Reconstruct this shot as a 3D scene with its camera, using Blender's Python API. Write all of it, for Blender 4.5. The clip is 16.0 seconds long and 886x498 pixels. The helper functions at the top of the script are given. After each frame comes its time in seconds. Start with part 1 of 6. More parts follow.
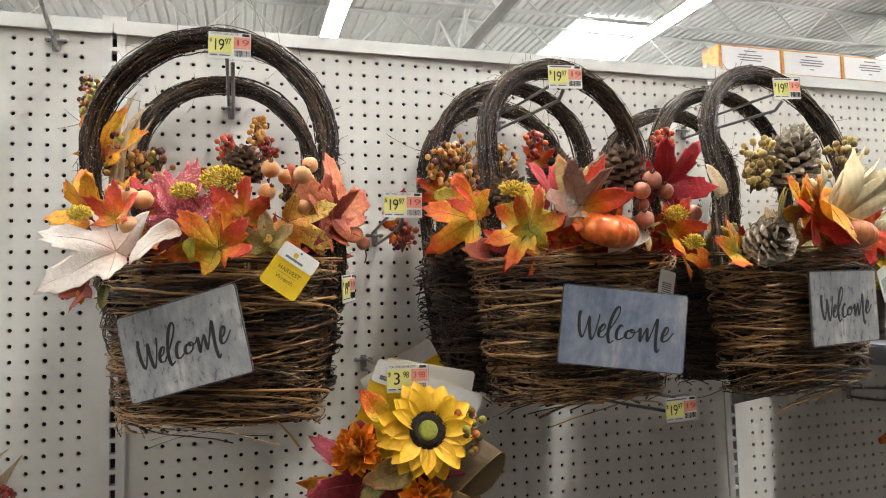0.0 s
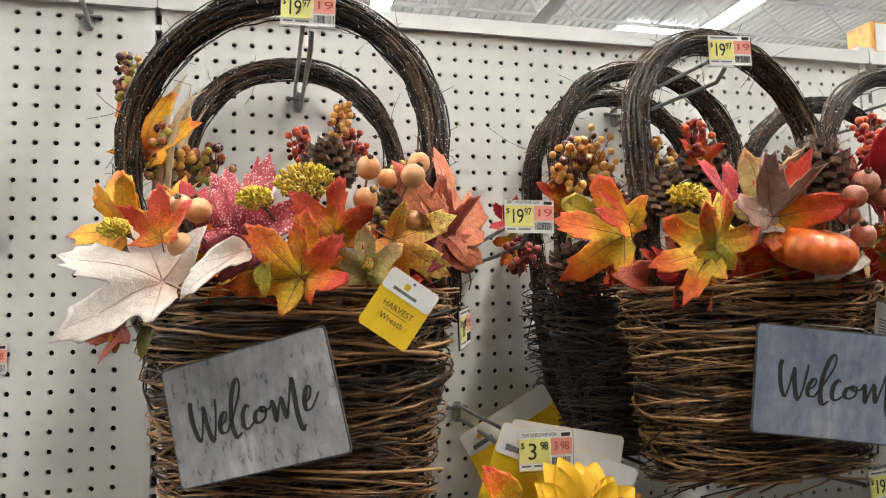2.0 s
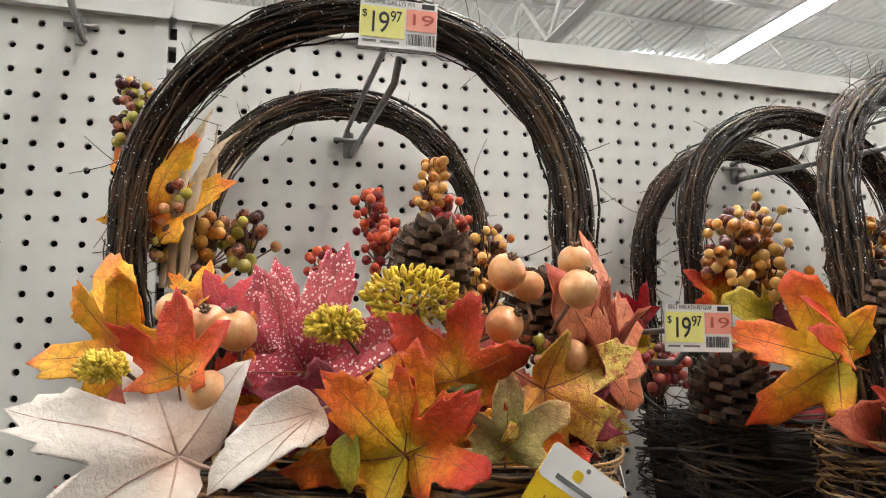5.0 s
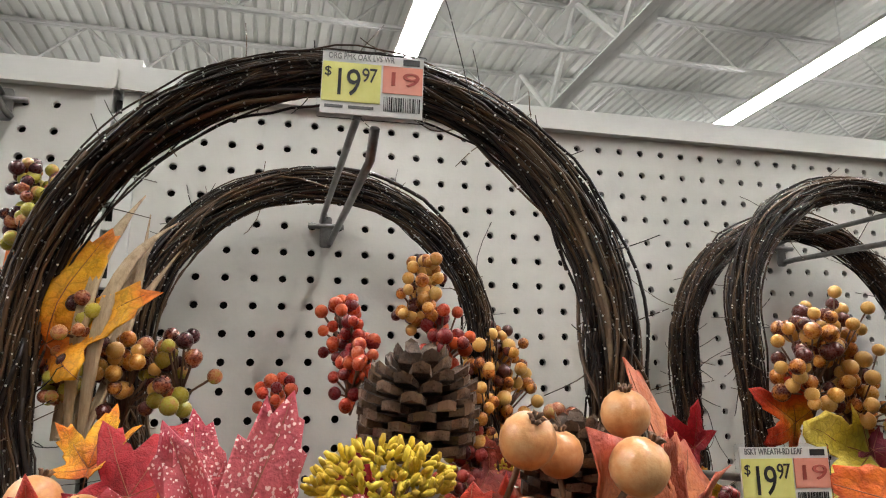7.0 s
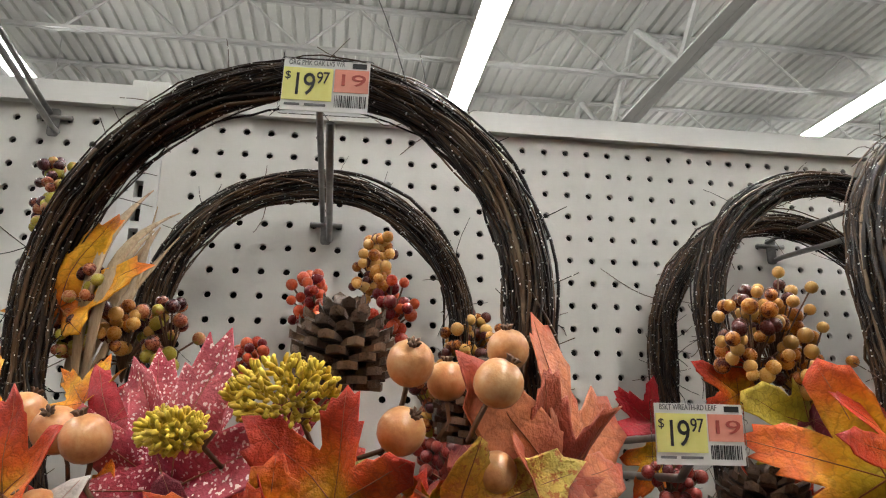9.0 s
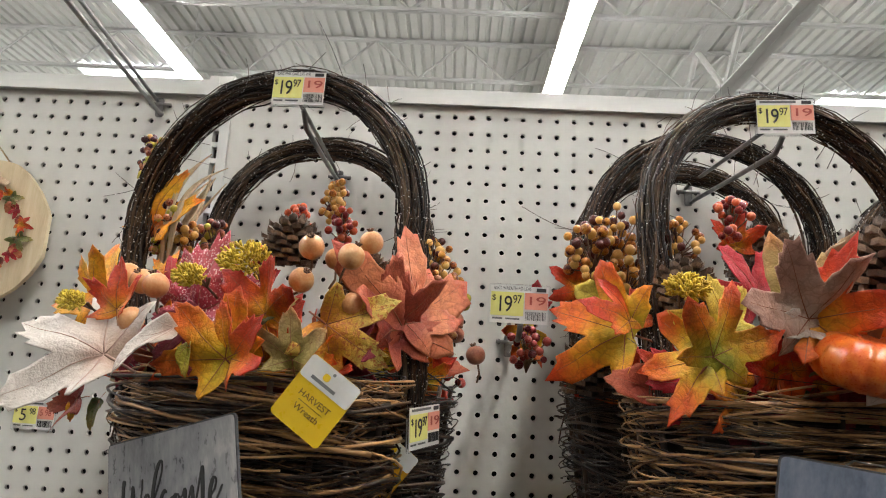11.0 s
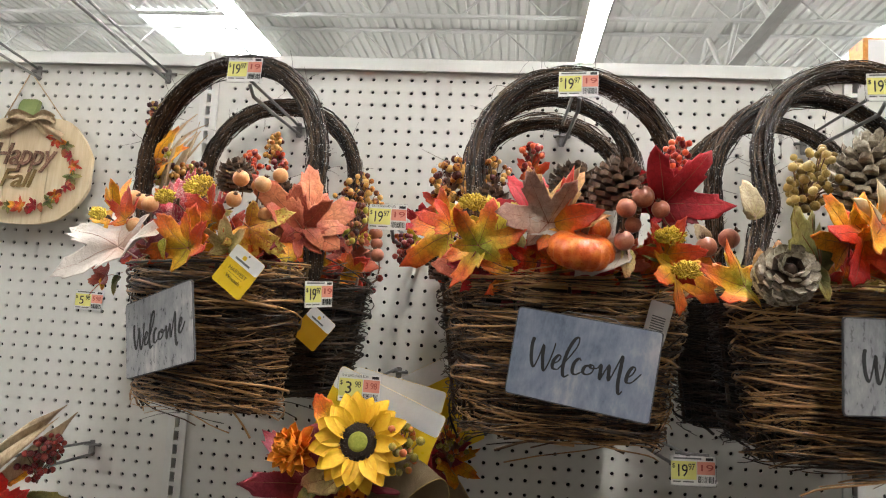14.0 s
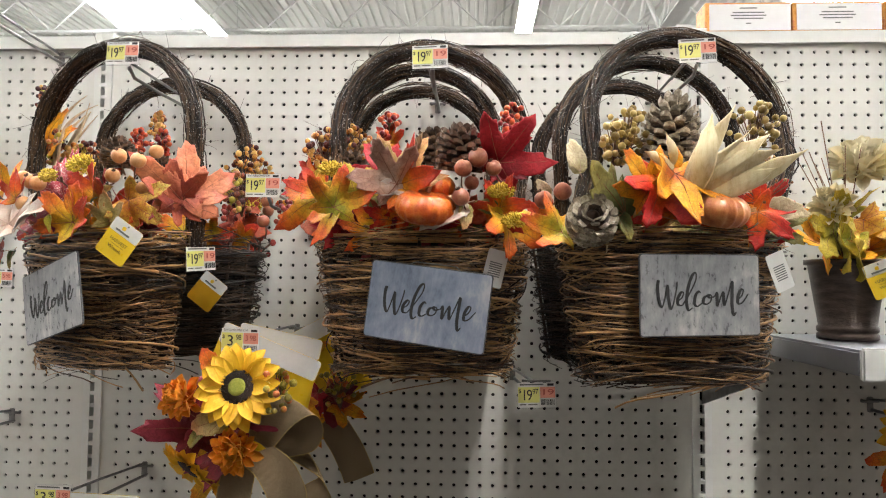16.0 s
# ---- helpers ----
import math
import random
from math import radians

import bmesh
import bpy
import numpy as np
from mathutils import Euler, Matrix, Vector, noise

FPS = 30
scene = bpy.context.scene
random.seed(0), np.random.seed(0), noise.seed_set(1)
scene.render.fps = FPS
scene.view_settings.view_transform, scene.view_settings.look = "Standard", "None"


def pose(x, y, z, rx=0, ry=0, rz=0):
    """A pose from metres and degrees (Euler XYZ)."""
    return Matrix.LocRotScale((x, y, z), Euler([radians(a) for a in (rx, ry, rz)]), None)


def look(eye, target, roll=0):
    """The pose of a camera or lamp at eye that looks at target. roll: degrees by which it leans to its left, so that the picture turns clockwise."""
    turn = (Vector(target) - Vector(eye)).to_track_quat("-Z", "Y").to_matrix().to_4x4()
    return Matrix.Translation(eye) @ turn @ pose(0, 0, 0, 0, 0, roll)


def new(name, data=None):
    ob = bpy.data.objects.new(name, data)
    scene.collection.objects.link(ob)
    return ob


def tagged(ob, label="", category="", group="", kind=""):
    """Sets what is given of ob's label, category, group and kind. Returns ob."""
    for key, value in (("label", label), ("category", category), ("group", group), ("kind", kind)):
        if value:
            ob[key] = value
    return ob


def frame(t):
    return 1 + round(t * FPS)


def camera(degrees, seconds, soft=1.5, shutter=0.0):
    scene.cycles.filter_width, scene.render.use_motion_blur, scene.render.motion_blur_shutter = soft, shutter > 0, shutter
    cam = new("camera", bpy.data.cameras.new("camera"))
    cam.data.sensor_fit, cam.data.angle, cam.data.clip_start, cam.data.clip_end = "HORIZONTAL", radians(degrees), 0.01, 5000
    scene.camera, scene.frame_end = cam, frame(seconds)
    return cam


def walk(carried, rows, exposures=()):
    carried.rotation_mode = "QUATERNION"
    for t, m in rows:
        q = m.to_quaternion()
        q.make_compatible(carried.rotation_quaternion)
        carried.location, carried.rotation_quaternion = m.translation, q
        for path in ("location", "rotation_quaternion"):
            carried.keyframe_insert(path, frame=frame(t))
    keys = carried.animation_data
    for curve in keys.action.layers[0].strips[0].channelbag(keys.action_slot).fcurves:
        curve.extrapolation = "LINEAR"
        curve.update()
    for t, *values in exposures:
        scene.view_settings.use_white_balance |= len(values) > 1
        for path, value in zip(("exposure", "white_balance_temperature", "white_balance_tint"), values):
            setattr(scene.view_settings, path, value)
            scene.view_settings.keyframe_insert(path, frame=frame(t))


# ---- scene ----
cam = camera(65.9, 16.0, 1.1)
PATH = [
    (0, (-0.497, -1.258, 1.494), (0.076, 0.653, 1.63), -1.6),
    (0.5, (-0.545, -1.197, 1.494), (0.057, 0.705, 1.635), -1.8),
    (1, (-0.551, -1.112, 1.515), (0.011, 0.803, 1.647), -1.4),
    (1.5, (-0.548, -1.049, 1.523), (-0.031, 0.877, 1.679), -1.3),
    (2, (-0.546, -1.0, 1.529), (-0.058, 0.932, 1.7), -1.4),
    (2.5, (-0.559, -0.967, 1.529), (-0.088, 0.968, 1.717), -1.2),
    (3, (-0.576, -0.929, 1.521), (-0.115, 1.007, 1.722), -0.7),
    (3.5, (-0.594, -0.891, 1.521), (-0.118, 1.04, 1.732), -0.1),
    (4, (-0.606, -0.861, 1.543), (-0.107, 1.063, 1.765), 0.1),
    (4.5, (-0.609, -0.81, 1.58), (-0.096, 1.108, 1.821), 0.5),
    (4.7, (-0.606, -0.788, 1.6), (-0.089, 1.131, 1.83), 0.3),
    (6.8, (-0.563, -0.645, 1.676), (-0.057, 1.246, 2.086), -0.8),
    (7, (-0.56, -0.639, 1.676), (-0.065, 1.25, 2.107), -0.8),
    (7.5, (-0.554, -0.637, 1.676), (-0.084, 1.25, 2.144), -0.8),
    (8, (-0.542, -0.643, 1.669), (-0.107, 1.243, 2.173), -0.8),
    (8.5, (-0.526, -0.658, 1.647), (-0.136, 1.234, 2.165), -0.7),
    (8.7, (-0.514, -0.671, 1.64), (-0.156, 1.226, 2.162), -0.4),
    (10.8, (-0.346, -0.95, 1.551), (-0.383, 1.009, 1.953), 2.9),
    (11, (-0.328, -0.966, 1.547), (-0.375, 0.996, 1.935), 2.9),
    (11.5, (-0.266, -1.013, 1.532), (-0.348, 0.955, 1.874), 3.0),
    (12, (-0.204, -1.063, 1.513), (-0.345, 0.907, 1.83), 3.4),
    (12.5, (-0.155, -1.114, 1.514), (-0.343, 0.857, 1.796), 3.9),
    (13, (-0.127, -1.159, 1.507), (-0.344, 0.813, 1.761), 3.9),
    (13.5, (-0.104, -1.211, 1.497), (-0.326, 0.763, 1.727), 3.8),
    (14, (-0.076, -1.274, 1.486), (-0.287, 0.705, 1.685), 3.5),
    (14.5, (-0.03, -1.329, 1.481), (-0.24, 0.652, 1.663), 3.2),
    (15, (0.009, -1.364, 1.477), (-0.174, 0.621, 1.634), 2.5),
    (15.5, (0.051, -1.373, 1.478), (-0.096, 0.618, 1.597), 1.4),
    (16, (0.078, -1.371, 1.471), (-0.017, 0.624, 1.575), 0.5),
]
walk(cam, [(t, look(eye, target, roll)) for t, eye, target, roll in PATH],
     exposures=[(0.0, 0.22), (2.0, 0.22), (4.5, 0.08), (7.0, -0.22), (8.5, -0.35), (11.0, -0.10), (12.5, 0.08), (14.0, 0.22), (16.0, 0.38)])

# ---- light: fluorescent rows of the hall, skylights in its roof ----
LAMP_Z, ROOF_Z = 5.3, 6.2
world = bpy.data.worlds.new("hall_air")
scene.world = world
world.use_nodes = True
world.node_tree.nodes["Background"].inputs[0].default_value = (0.80, 0.90, 1.0, 1)
world.node_tree.nodes["Background"].inputs[1].default_value = 0.25
TUBE_POWER, SKY_POWER = 64.0, 12.0
scene.view_settings.exposure = 0.0

# ---- mesh and material tools ----
rng = random.Random(7)
IN = 0.0254


def mesh_of(name, verts, faces, smooth=False):
    me = bpy.data.meshes.new(name)
    me.from_pydata([tuple(v) for v in verts], [], [tuple(f) for f in faces])
    if smooth:
        me.polygons.foreach_set("use_smooth", [True] * len(me.polygons))
    me.update()
    return me


def from_bm(name, bm, smooth=False):
    me = bpy.data.meshes.new(name)
    bm.to_mesh(me)
    bm.free()
    if smooth:
        me.polygons.foreach_set("use_smooth", [True] * len(me.polygons))
    return me


def part(name, data, material, parent=None, label="", m=None):
    """One mesh object, under a thing or a part."""
    if isinstance(data, bmesh.types.BMesh):
        data = from_bm(name, data)
    if material is not None and not data.materials:
        data.materials.append(material)
    ob = new(name, data)
    if parent is not None:
        ob.parent = parent
    if m is not None:
        ob.matrix_basis = m
    if label:
        tagged(ob, label)
    return ob


def thing(name, m, label, category, group="", kind=""):
    ob = new(name)
    ob.empty_display_size = 0.05
    ob.matrix_basis = m
    return tagged(ob, label, category, group, kind)


class Build:
    """Gathers tubes, lathes and sheets into one mesh."""

    def __init__(self):
        self.v, self.f = [], []

    def add(self, verts, faces):
        n = len(self.v)
        self.v.extend(verts)
        self.f.extend([tuple(i + n for i in f) for f in faces])
        return self

    def tube(self, pts, radius, sides=6, cap=True):
        p = np.asarray(pts, float)
        n = len(p)
        r = np.broadcast_to(np.asarray(radius, float), (n,))
        d = np.gradient(p, axis=0)
        d /= np.linalg.norm(d, axis=1)[:, None] + 1e-12
        up = np.array((0, 0, 1.0)) if abs(d[0][2]) < 0.9 else np.array((1.0, 0, 0))
        a = np.cross(d[0], up)
        a /= np.linalg.norm(a)
        ang = np.arange(sides) * 2 * math.pi / sides
        out = []
        for i in range(n):
            a = a - d[i] * a.dot(d[i])
            a /= np.linalg.norm(a) + 1e-12
            b = np.cross(d[i], a)
            out.append(p[i] + r[i] * (np.cos(ang)[:, None] * a + np.sin(ang)[:, None] * b))
        verts = np.concatenate(out)
        faces = []
        for i in range(n - 1):
            for k in range(sides):
                k2 = (k + 1) % sides
                faces.append((i * sides + k, i * sides + k2, (i + 1) * sides + k2, (i + 1) * sides + k))
        if cap:
            faces.append(tuple(range(sides - 1, -1, -1)))
            faces.append(tuple((n - 1) * sides + k for k in range(sides)))
        return self.add(verts.tolist(), faces)

    def box(self, lo, hi):
        x0, y0, z0 = lo
        x1, y1, z1 = hi
        v = [(x0, y0, z0), (x1, y0, z0), (x1, y1, z0), (x0, y1, z0), (x0, y0, z1), (x1, y0, z1), (x1, y1, z1), (x0, y1, z1)]
        return self.add(v, [(0, 3, 2, 1), (4, 5, 6, 7), (0, 1, 5, 4), (1, 2, 6, 5), (2, 3, 7, 6), (3, 0, 4, 7)])

    def lathe(self, profile, sides=16, centre=(0, 0, 0), rib=0.0, ribs=0):
        """profile: (radius, z) from bottom to top round the z axis."""
        v, f = [], []
        for r, z in profile:
            for k in range(sides):
                a = 2 * math.pi * k / sides
                q = r * (1 + rib * abs(math.cos(a * ribs / 2)) - rib) if ribs else r
                v.append((centre[0] + q * math.cos(a), centre[1] + q * math.sin(a), centre[2] + z))
        for i in range(len(profile) - 1):
            for k in range(sides):
                k2 = (k + 1) % sides
                f.append((i * sides + k, i * sides + k2, (i + 1) * sides + k2, (i + 1) * sides + k))
        f.append(tuple(range(sides - 1, -1, -1)))
        f.append(tuple((len(profile) - 1) * sides + k for k in range(sides)))
        return self.add(v, f)

    def ball(self, c, r, seg=10, rings=7):
        prof = [(max(1e-4, r * math.sin(math.pi * i / rings)), -r * math.cos(math.pi * i / rings)) for i in range(rings + 1)]
        return self.lathe(prof, seg, c)

    def turned(self, m, start):
        for i in range(start, len(self.v)):
            self.v[i] = tuple(m @ Vector(self.v[i]))
        return self

    def mesh(self, name, smooth=False):
        return mesh_of(name, self.v, self.f, smooth)


def slab(w, h, d, r=0.0, seg=4, bevel=0.0):
    """An upright plate in x and z, centred, d thick along y, with rounded corners."""
    pts = []
    if r <= 0:
        pts = [(-w / 2, -h / 2), (w / 2, -h / 2), (w / 2, h / 2), (-w / 2, h / 2)]
    else:
        for cx, cz, a0 in ((w / 2 - r, h / 2 - r, 0), (-w / 2 + r, h / 2 - r, 90), (-w / 2 + r, -h / 2 + r, 180), (w / 2 - r, -h / 2 + r, 270)):
            for k in range(seg + 1):
                a = radians(a0 + 90 * k / seg)
                pts.append((cx + r * math.cos(a), cz + r * math.sin(a)))
    n = len(pts)
    v = [(x, -d / 2, z) for x, z in pts] + [(x, d / 2, z) for x, z in pts]
    f = [tuple(range(n)), tuple(range(2 * n - 1, n - 1, -1))]
    f += [(k, n + k, n + (k + 1) % n, (k + 1) % n) for k in range(n)]
    return v, f


def box_bm(lo, hi, bevel=0.0):
    bm = bmesh.new()
    bmesh.ops.create_cube(bm, size=1.0)
    for v in bm.verts:
        v.co = Vector(((lo[k] + hi[k]) / 2 + v.co[k] * (hi[k] - lo[k]) for k in range(3)))
    if bevel:
        bmesh.ops.bevel(bm, geom=bm.edges[:], offset=bevel, segments=2, affect="EDGES")
    return bm


def nodes_of(name):
    m = bpy.data.materials.new(name)
    m.use_nodes = True
    t = m.node_tree
    return m, t, t.nodes["Principled BSDF"]


def node(t, kind, **inputs):
    n = t.nodes.new(kind)
    for k, v in inputs.items():
        n.inputs[k.replace("_", " ")].default_value = v
    return n


def ramp(t, stops):
    n = t.nodes.new("ShaderNodeValToRGB")
    e = n.color_ramp.elements
    while len(e) < len(stops):
        e.new(0.5)
    for el, (p, c) in zip(e, stops):
        el.position, el.color = p, (*c, 1)
    return n


def surface(name, colours, scale=20.0, rough=0.5, metal=0.0, bump=0.0, bump_scale=None, rough_var=0.12, detail=5.0, stretch=(1, 1, 1), spread="object", specular=0.5, island=0.0, coat=0.0):
    """A noisy two-scale surface: colours from dark to light along a noise, with grain relief."""
    m, t, b = nodes_of(name)
    link = t.links.new
    tc = t.nodes.new("ShaderNodeTexCoord")
    mp = t.nodes.new("ShaderNodeMapping")
    mp.inputs["Scale"].default_value = stretch
    link(tc.outputs["Object"], mp.inputs["Vector"])
    big = node(t, "ShaderNodeTexNoise", Scale=scale, Detail=detail, Roughness=0.6)
    fine = node(t, "ShaderNodeTexNoise", Scale=scale * 7.3, Detail=4.0, Roughness=0.65)
    link(mp.outputs[0], big.inputs["Vector"])
    link(mp.outputs[0], fine.inputs["Vector"])
    mix = t.nodes.new("ShaderNodeMath")
    mix.operation = "MULTIPLY_ADD"
    link(fine.outputs[0], mix.inputs[0])
    mix.inputs[1].default_value = 0.45
    add = t.nodes.new("ShaderNodeMath")
    add.operation = "MULTIPLY_ADD"
    link(big.outputs[0], add.inputs[0])
    add.inputs[1].default_value = 1.1
    add.inputs[2].default_value = -0.27
    link(add.outputs[0], mix.inputs[2])
    value = mix.outputs[0]
    if island:
        geo = t.nodes.new("ShaderNodeNewGeometry")
        isl = t.nodes.new("ShaderNodeMath")
        isl.operation = "MULTIPLY_ADD"
        link(geo.outputs["Random Per Island"], isl.inputs[0])
        isl.inputs[1].default_value = island
        off = t.nodes.new("ShaderNodeMath")
        off.operation = "SUBTRACT"
        link(value, off.inputs[0])
        off.inputs[1].default_value = island * 0.5
        link(off.outputs[0], isl.inputs[2])
        value = isl.outputs[0]
    n = len(colours)
    cr = ramp(t, [(0.25 + 0.5 * i / max(1, n - 1), c) for i, c in enumerate(colours)])
    link(value, cr.inputs[0])
    link(cr.outputs[0], b.inputs["Base Color"])
    rr = t.nodes.new("ShaderNodeMapRange")
    rr.inputs["To Min"].default_value, rr.inputs["To Max"].default_value = max(0.02, rough - rough_var), min(1, rough + rough_var)
    link(fine.outputs[0], rr.inputs["Value"])
    link(rr.outputs[0], b.inputs["Roughness"])
    b.inputs["Metallic"].default_value = metal
    b.inputs["Specular IOR Level"].default_value = specular
    if coat:
        b.inputs["Coat Weight"].default_value = coat
        b.inputs["Coat Roughness"].default_value = 0.15
    if bump:
        bp = t.nodes.new("ShaderNodeBump")
        bp.inputs["Strength"].default_value = 0.6
        bp.inputs["Distance"].default_value = bump
        src = fine
        if bump_scale:
            src = node(t, "ShaderNodeTexNoise", Scale=bump_scale, Detail=4.0)
            link(mp.outputs[0], src.inputs["Vector"])
        link(src.outputs[0], bp.inputs["Height"])
        link(bp.outputs[0], b.inputs["Normal"])
    return m


def glow(name, colour, power):
    m, t, b = nodes_of(name)
    b.inputs["Base Color"].default_value = (*colour, 1)
    b.inputs["Emission Color"].default_value = (*colour, 1)
    b.inputs["Emission Strength"].default_value = power
    return m


# ---- materials ----
MAT = {}
MAT["enamel"] = surface("cream_enamel", [(0.60, 0.585, 0.54), (0.66, 0.645, 0.60), (0.70, 0.685, 0.64)], 5, 0.38, bump=0.0002, bump_scale=350)
MAT["steel_paint"] = surface("white_painted_steel", [(0.64, 0.635, 0.60), (0.72, 0.715, 0.69)], 7, 0.34, bump=0.0002, bump_scale=300)
# near-black that paints the shade of the hollow behind holes and slots
MAT["hollow_shade"] = surface("painted_hollow_shade", [(0.012, 0.011, 0.010), (0.03, 0.027, 0.024)], 12, 0.9)
MAT["zinc"] = surface("zinc_wire", [(0.16, 0.155, 0.15), (0.30, 0.295, 0.285)], 60, 0.36, metal=0.85)
MAT["deck"] = surface("roof_deck_paint", [(0.66, 0.66, 0.63), (0.74, 0.74, 0.71)], 1.2, 0.6)
MAT["joist"] = surface("joist_paint", [(0.58, 0.58, 0.56), (0.68, 0.68, 0.66)], 2, 0.55)
MAT["floor"] = surface("polished_concrete", [(0.045, 0.042, 0.039), (0.075, 0.071, 0.066)], 1.5, 0.3, bump=0.0003)
MAT["plain_wall"] = surface("plain_painted_wall", [(0.13, 0.125, 0.118), (0.17, 0.165, 0.155)], 1.5, 0.7)
# near-black for unseen surfaces, to keep bounced light off the lower board
MAT["unseen_dark"] = surface("unseen_dark_surface", [(0.03, 0.025, 0.02), (0.07, 0.058, 0.048)], 3, 0.7)
MAT["tube"] = glow("fluorescent_tube", (1.0, 0.985, 0.95), TUBE_POWER)
MAT["skylight"] = glow("skylight_dome", (0.90, 0.96, 1.0), SKY_POWER)
MAT["vine"] = surface("dark_grapevine", [(0.008, 0.0045, 0.003), (0.026, 0.014, 0.0075), (0.10, 0.056, 0.027)], 55, 0.42, bump=0.0004, bump_scale=500, island=0.7, specular=0.4)
MAT["vine_pale"] = surface("pale_grapevine", [(0.05, 0.032, 0.018), (0.15, 0.10, 0.055), (0.26, 0.18, 0.10)], 45, 0.55, bump=0.0005, bump_scale=300)


def add_glitter(m, spacing, size, seed_colour=(0.9, 0.88, 0.84)):
    """Loose glitter grains caught on a surface."""
    t = m.node_tree
    b = t.nodes["Principled BSDF"]
    tc = t.nodes.new("ShaderNodeTexCoord")
    vo = node(t, "ShaderNodeTexVoronoi", Scale=1.0 / spacing)
    t.links.new(tc.outputs["Object"], vo.inputs["Vector"])
    lt = t.nodes.new("ShaderNodeMath")
    lt.operation = "LESS_THAN"
    t.links.new(vo.outputs["Distance"], lt.inputs[0])
    lt.inputs[1].default_value = size / spacing
    mx = t.nodes.new("ShaderNodeMix")
    mx.data_type = "RGBA"
    t.links.new(lt.outputs[0], mx.inputs["Factor"])
    old = b.inputs["Base Color"].links[0].from_socket
    t.links.new(old, mx.inputs["A"])
    mx.inputs["B"].default_value = (*seed_colour, 1)
    t.links.new(mx.outputs["Result"], b.inputs["Base Color"])


add_glitter(MAT["vine"], 0.0042, 0.0007)
MAT["twig"] = surface("woven_twig", [(0.022, 0.011, 0.006), (0.13, 0.062, 0.026), (0.47, 0.265, 0.11)], 35, 0.42, bump=0.0004, bump_scale=450, island=0.95)
# darker copy of the twig: shade in the colour, for rear baskets and ribs
MAT["twig_shaded"] = surface("shaded_woven_twig", [(0.014, 0.009, 0.007), (0.04, 0.024, 0.015), (0.10, 0.06, 0.035)], 35, 0.5, bump=0.0004, bump_scale=450, island=0.6)
# brown-black that paints the shade inside a basket
MAT["inner_shade"] = surface("painted_inner_shade", [(0.010, 0.007, 0.005), (0.03, 0.019, 0.012)], 80, 0.85, bump=0.002, bump_scale=120)

# ---- the hall ----
def setting(name, data, material, label):
    return tagged(part(name, data, material), label, kind="structure")


setting("floor", box_bm((-16, -14, -0.2), (16, 26, 0)), MAT["floor"], "grey polished concrete store floor")
for nm, lo, hi in (("wall_south", (-16, -14.2, 0), (16, -14, 6.4)), ("wall_north", (-16, 26, 0), (16, 26.2, 6.4)), ("wall_west", (-16.2, -14.2, 0), (-16, 26.2, 6.4)), ("wall_east", (16, -14.2, 0), (16.2, 26.2, 6.4))):
    setting(nm, box_bm(lo, hi), MAT["plain_wall"], "plain painted wall of the store hall")
# unseen wall added behind the camera to block low-angle light
b = Build().box((-16, -2.25, 0.0), (16, -1.85, 2.6))
setting("wall_light_block", b.mesh("wall_light_block"), MAT["unseen_dark"], "unseen dark wall added to block low light")

# corrugated roof deck, ribs along y, with skylight openings left as domes under it
b = Build()
pitch = 0.152
xs, zs = [], []
x = -16.0
while x < 16.0:
    xs += [x, x + 0.09, x + 0.105, x + 0.137]
    zs += [0.0, 0.0, 0.038, 0.038]
    x += pitch
n = len(xs)
v = [(xs[i], y, ROOF_Z + zs[i]) for y in (-14, 26) for i in range(n)]
b.add(v, [(i, i + 1, n + i + 1, n + i) for i in range(n - 1)])
b.box((-16, -14, ROOF_Z + 0.06), (16, 26, ROOF_Z + 0.16))
setting("ceiling", b.mesh("ceiling"), MAT["deck"], "white corrugated metal roof deck")


def joist(y, zt, depth, x0=-16.0, x1=16.0, panel=1.2, r=0.016):
    """An open web joist along x."""
    g = Build()
    for z, w in ((zt, 0.045), (zt - depth, 0.04)):
        g.box((x0, y - w, z - 0.035), (x1, y - 0.008, z))
        g.box((x0, y + 0.008, z - 0.035), (x1, y + w, z))
    x, k = x0, 0
    while x < x1 - 0.01:
        a, c = (zt - 0.02, zt - depth - 0.015) if k % 2 == 0 else (zt - depth - 0.015, zt - 0.02)
        g.tube([(x, y, a), (x + panel / 2, y, c)], r, 5)
        x, k = x + panel / 2, k + 1
    return g.mesh("roof_joist", False)


jy = -8.0
while jy < 25:
    tagged(part("roof_joist", joist(jy, ROOF_Z - 0.01, 0.55), MAT["joist"]), "white painted open web roof joist", "roof joist", "roof joists", "structure")
    jy += 1.75
# deep girders along y and the column between them
def girder(x, zt, depth):
    g = Build()
    for z in (zt, zt - depth):
        g.box((x - 0.10, -14, z - 0.09), (x - 0.012, 26, z - 0.075))
        g.box((x + 0.012, -14, z - 0.09), (x + 0.10, 26, z - 0.075))
        g.box((x - 0.030, -14, z - 0.074), (x - 0.0125, 26, z))
        g.box((x + 0.0125, -14, z - 0.074), (x + 0.030, 26, z))
        g.box((x - 0.0118, -14, z - 0.086), (x + 0.0118, 26, z - 0.078))
    y, k = -14.0, 0
    while y < 26:
        a, c = (zt - 0.04, zt - depth - 0.04) if k % 2 == 0 else (zt - depth - 0.04, zt - 0.04)
        g.tube([(x, y, a), (x, y + 0.9, c)], 0.04, 6)
        y, k = y + 0.9, k + 1
    return g.mesh("roof_girder")


for gx in (-9.2, 2.75, 12.0):
    tagged(part("roof_girder", girder(gx, ROOF_Z - 0.05, 0.95), MAT["joist"]), "white painted deep roof girder", "roof girder", "roof girders", "structure")
b = Build().box((2.60, 12.5, 0), (2.90, 12.8, ROOF_Z))
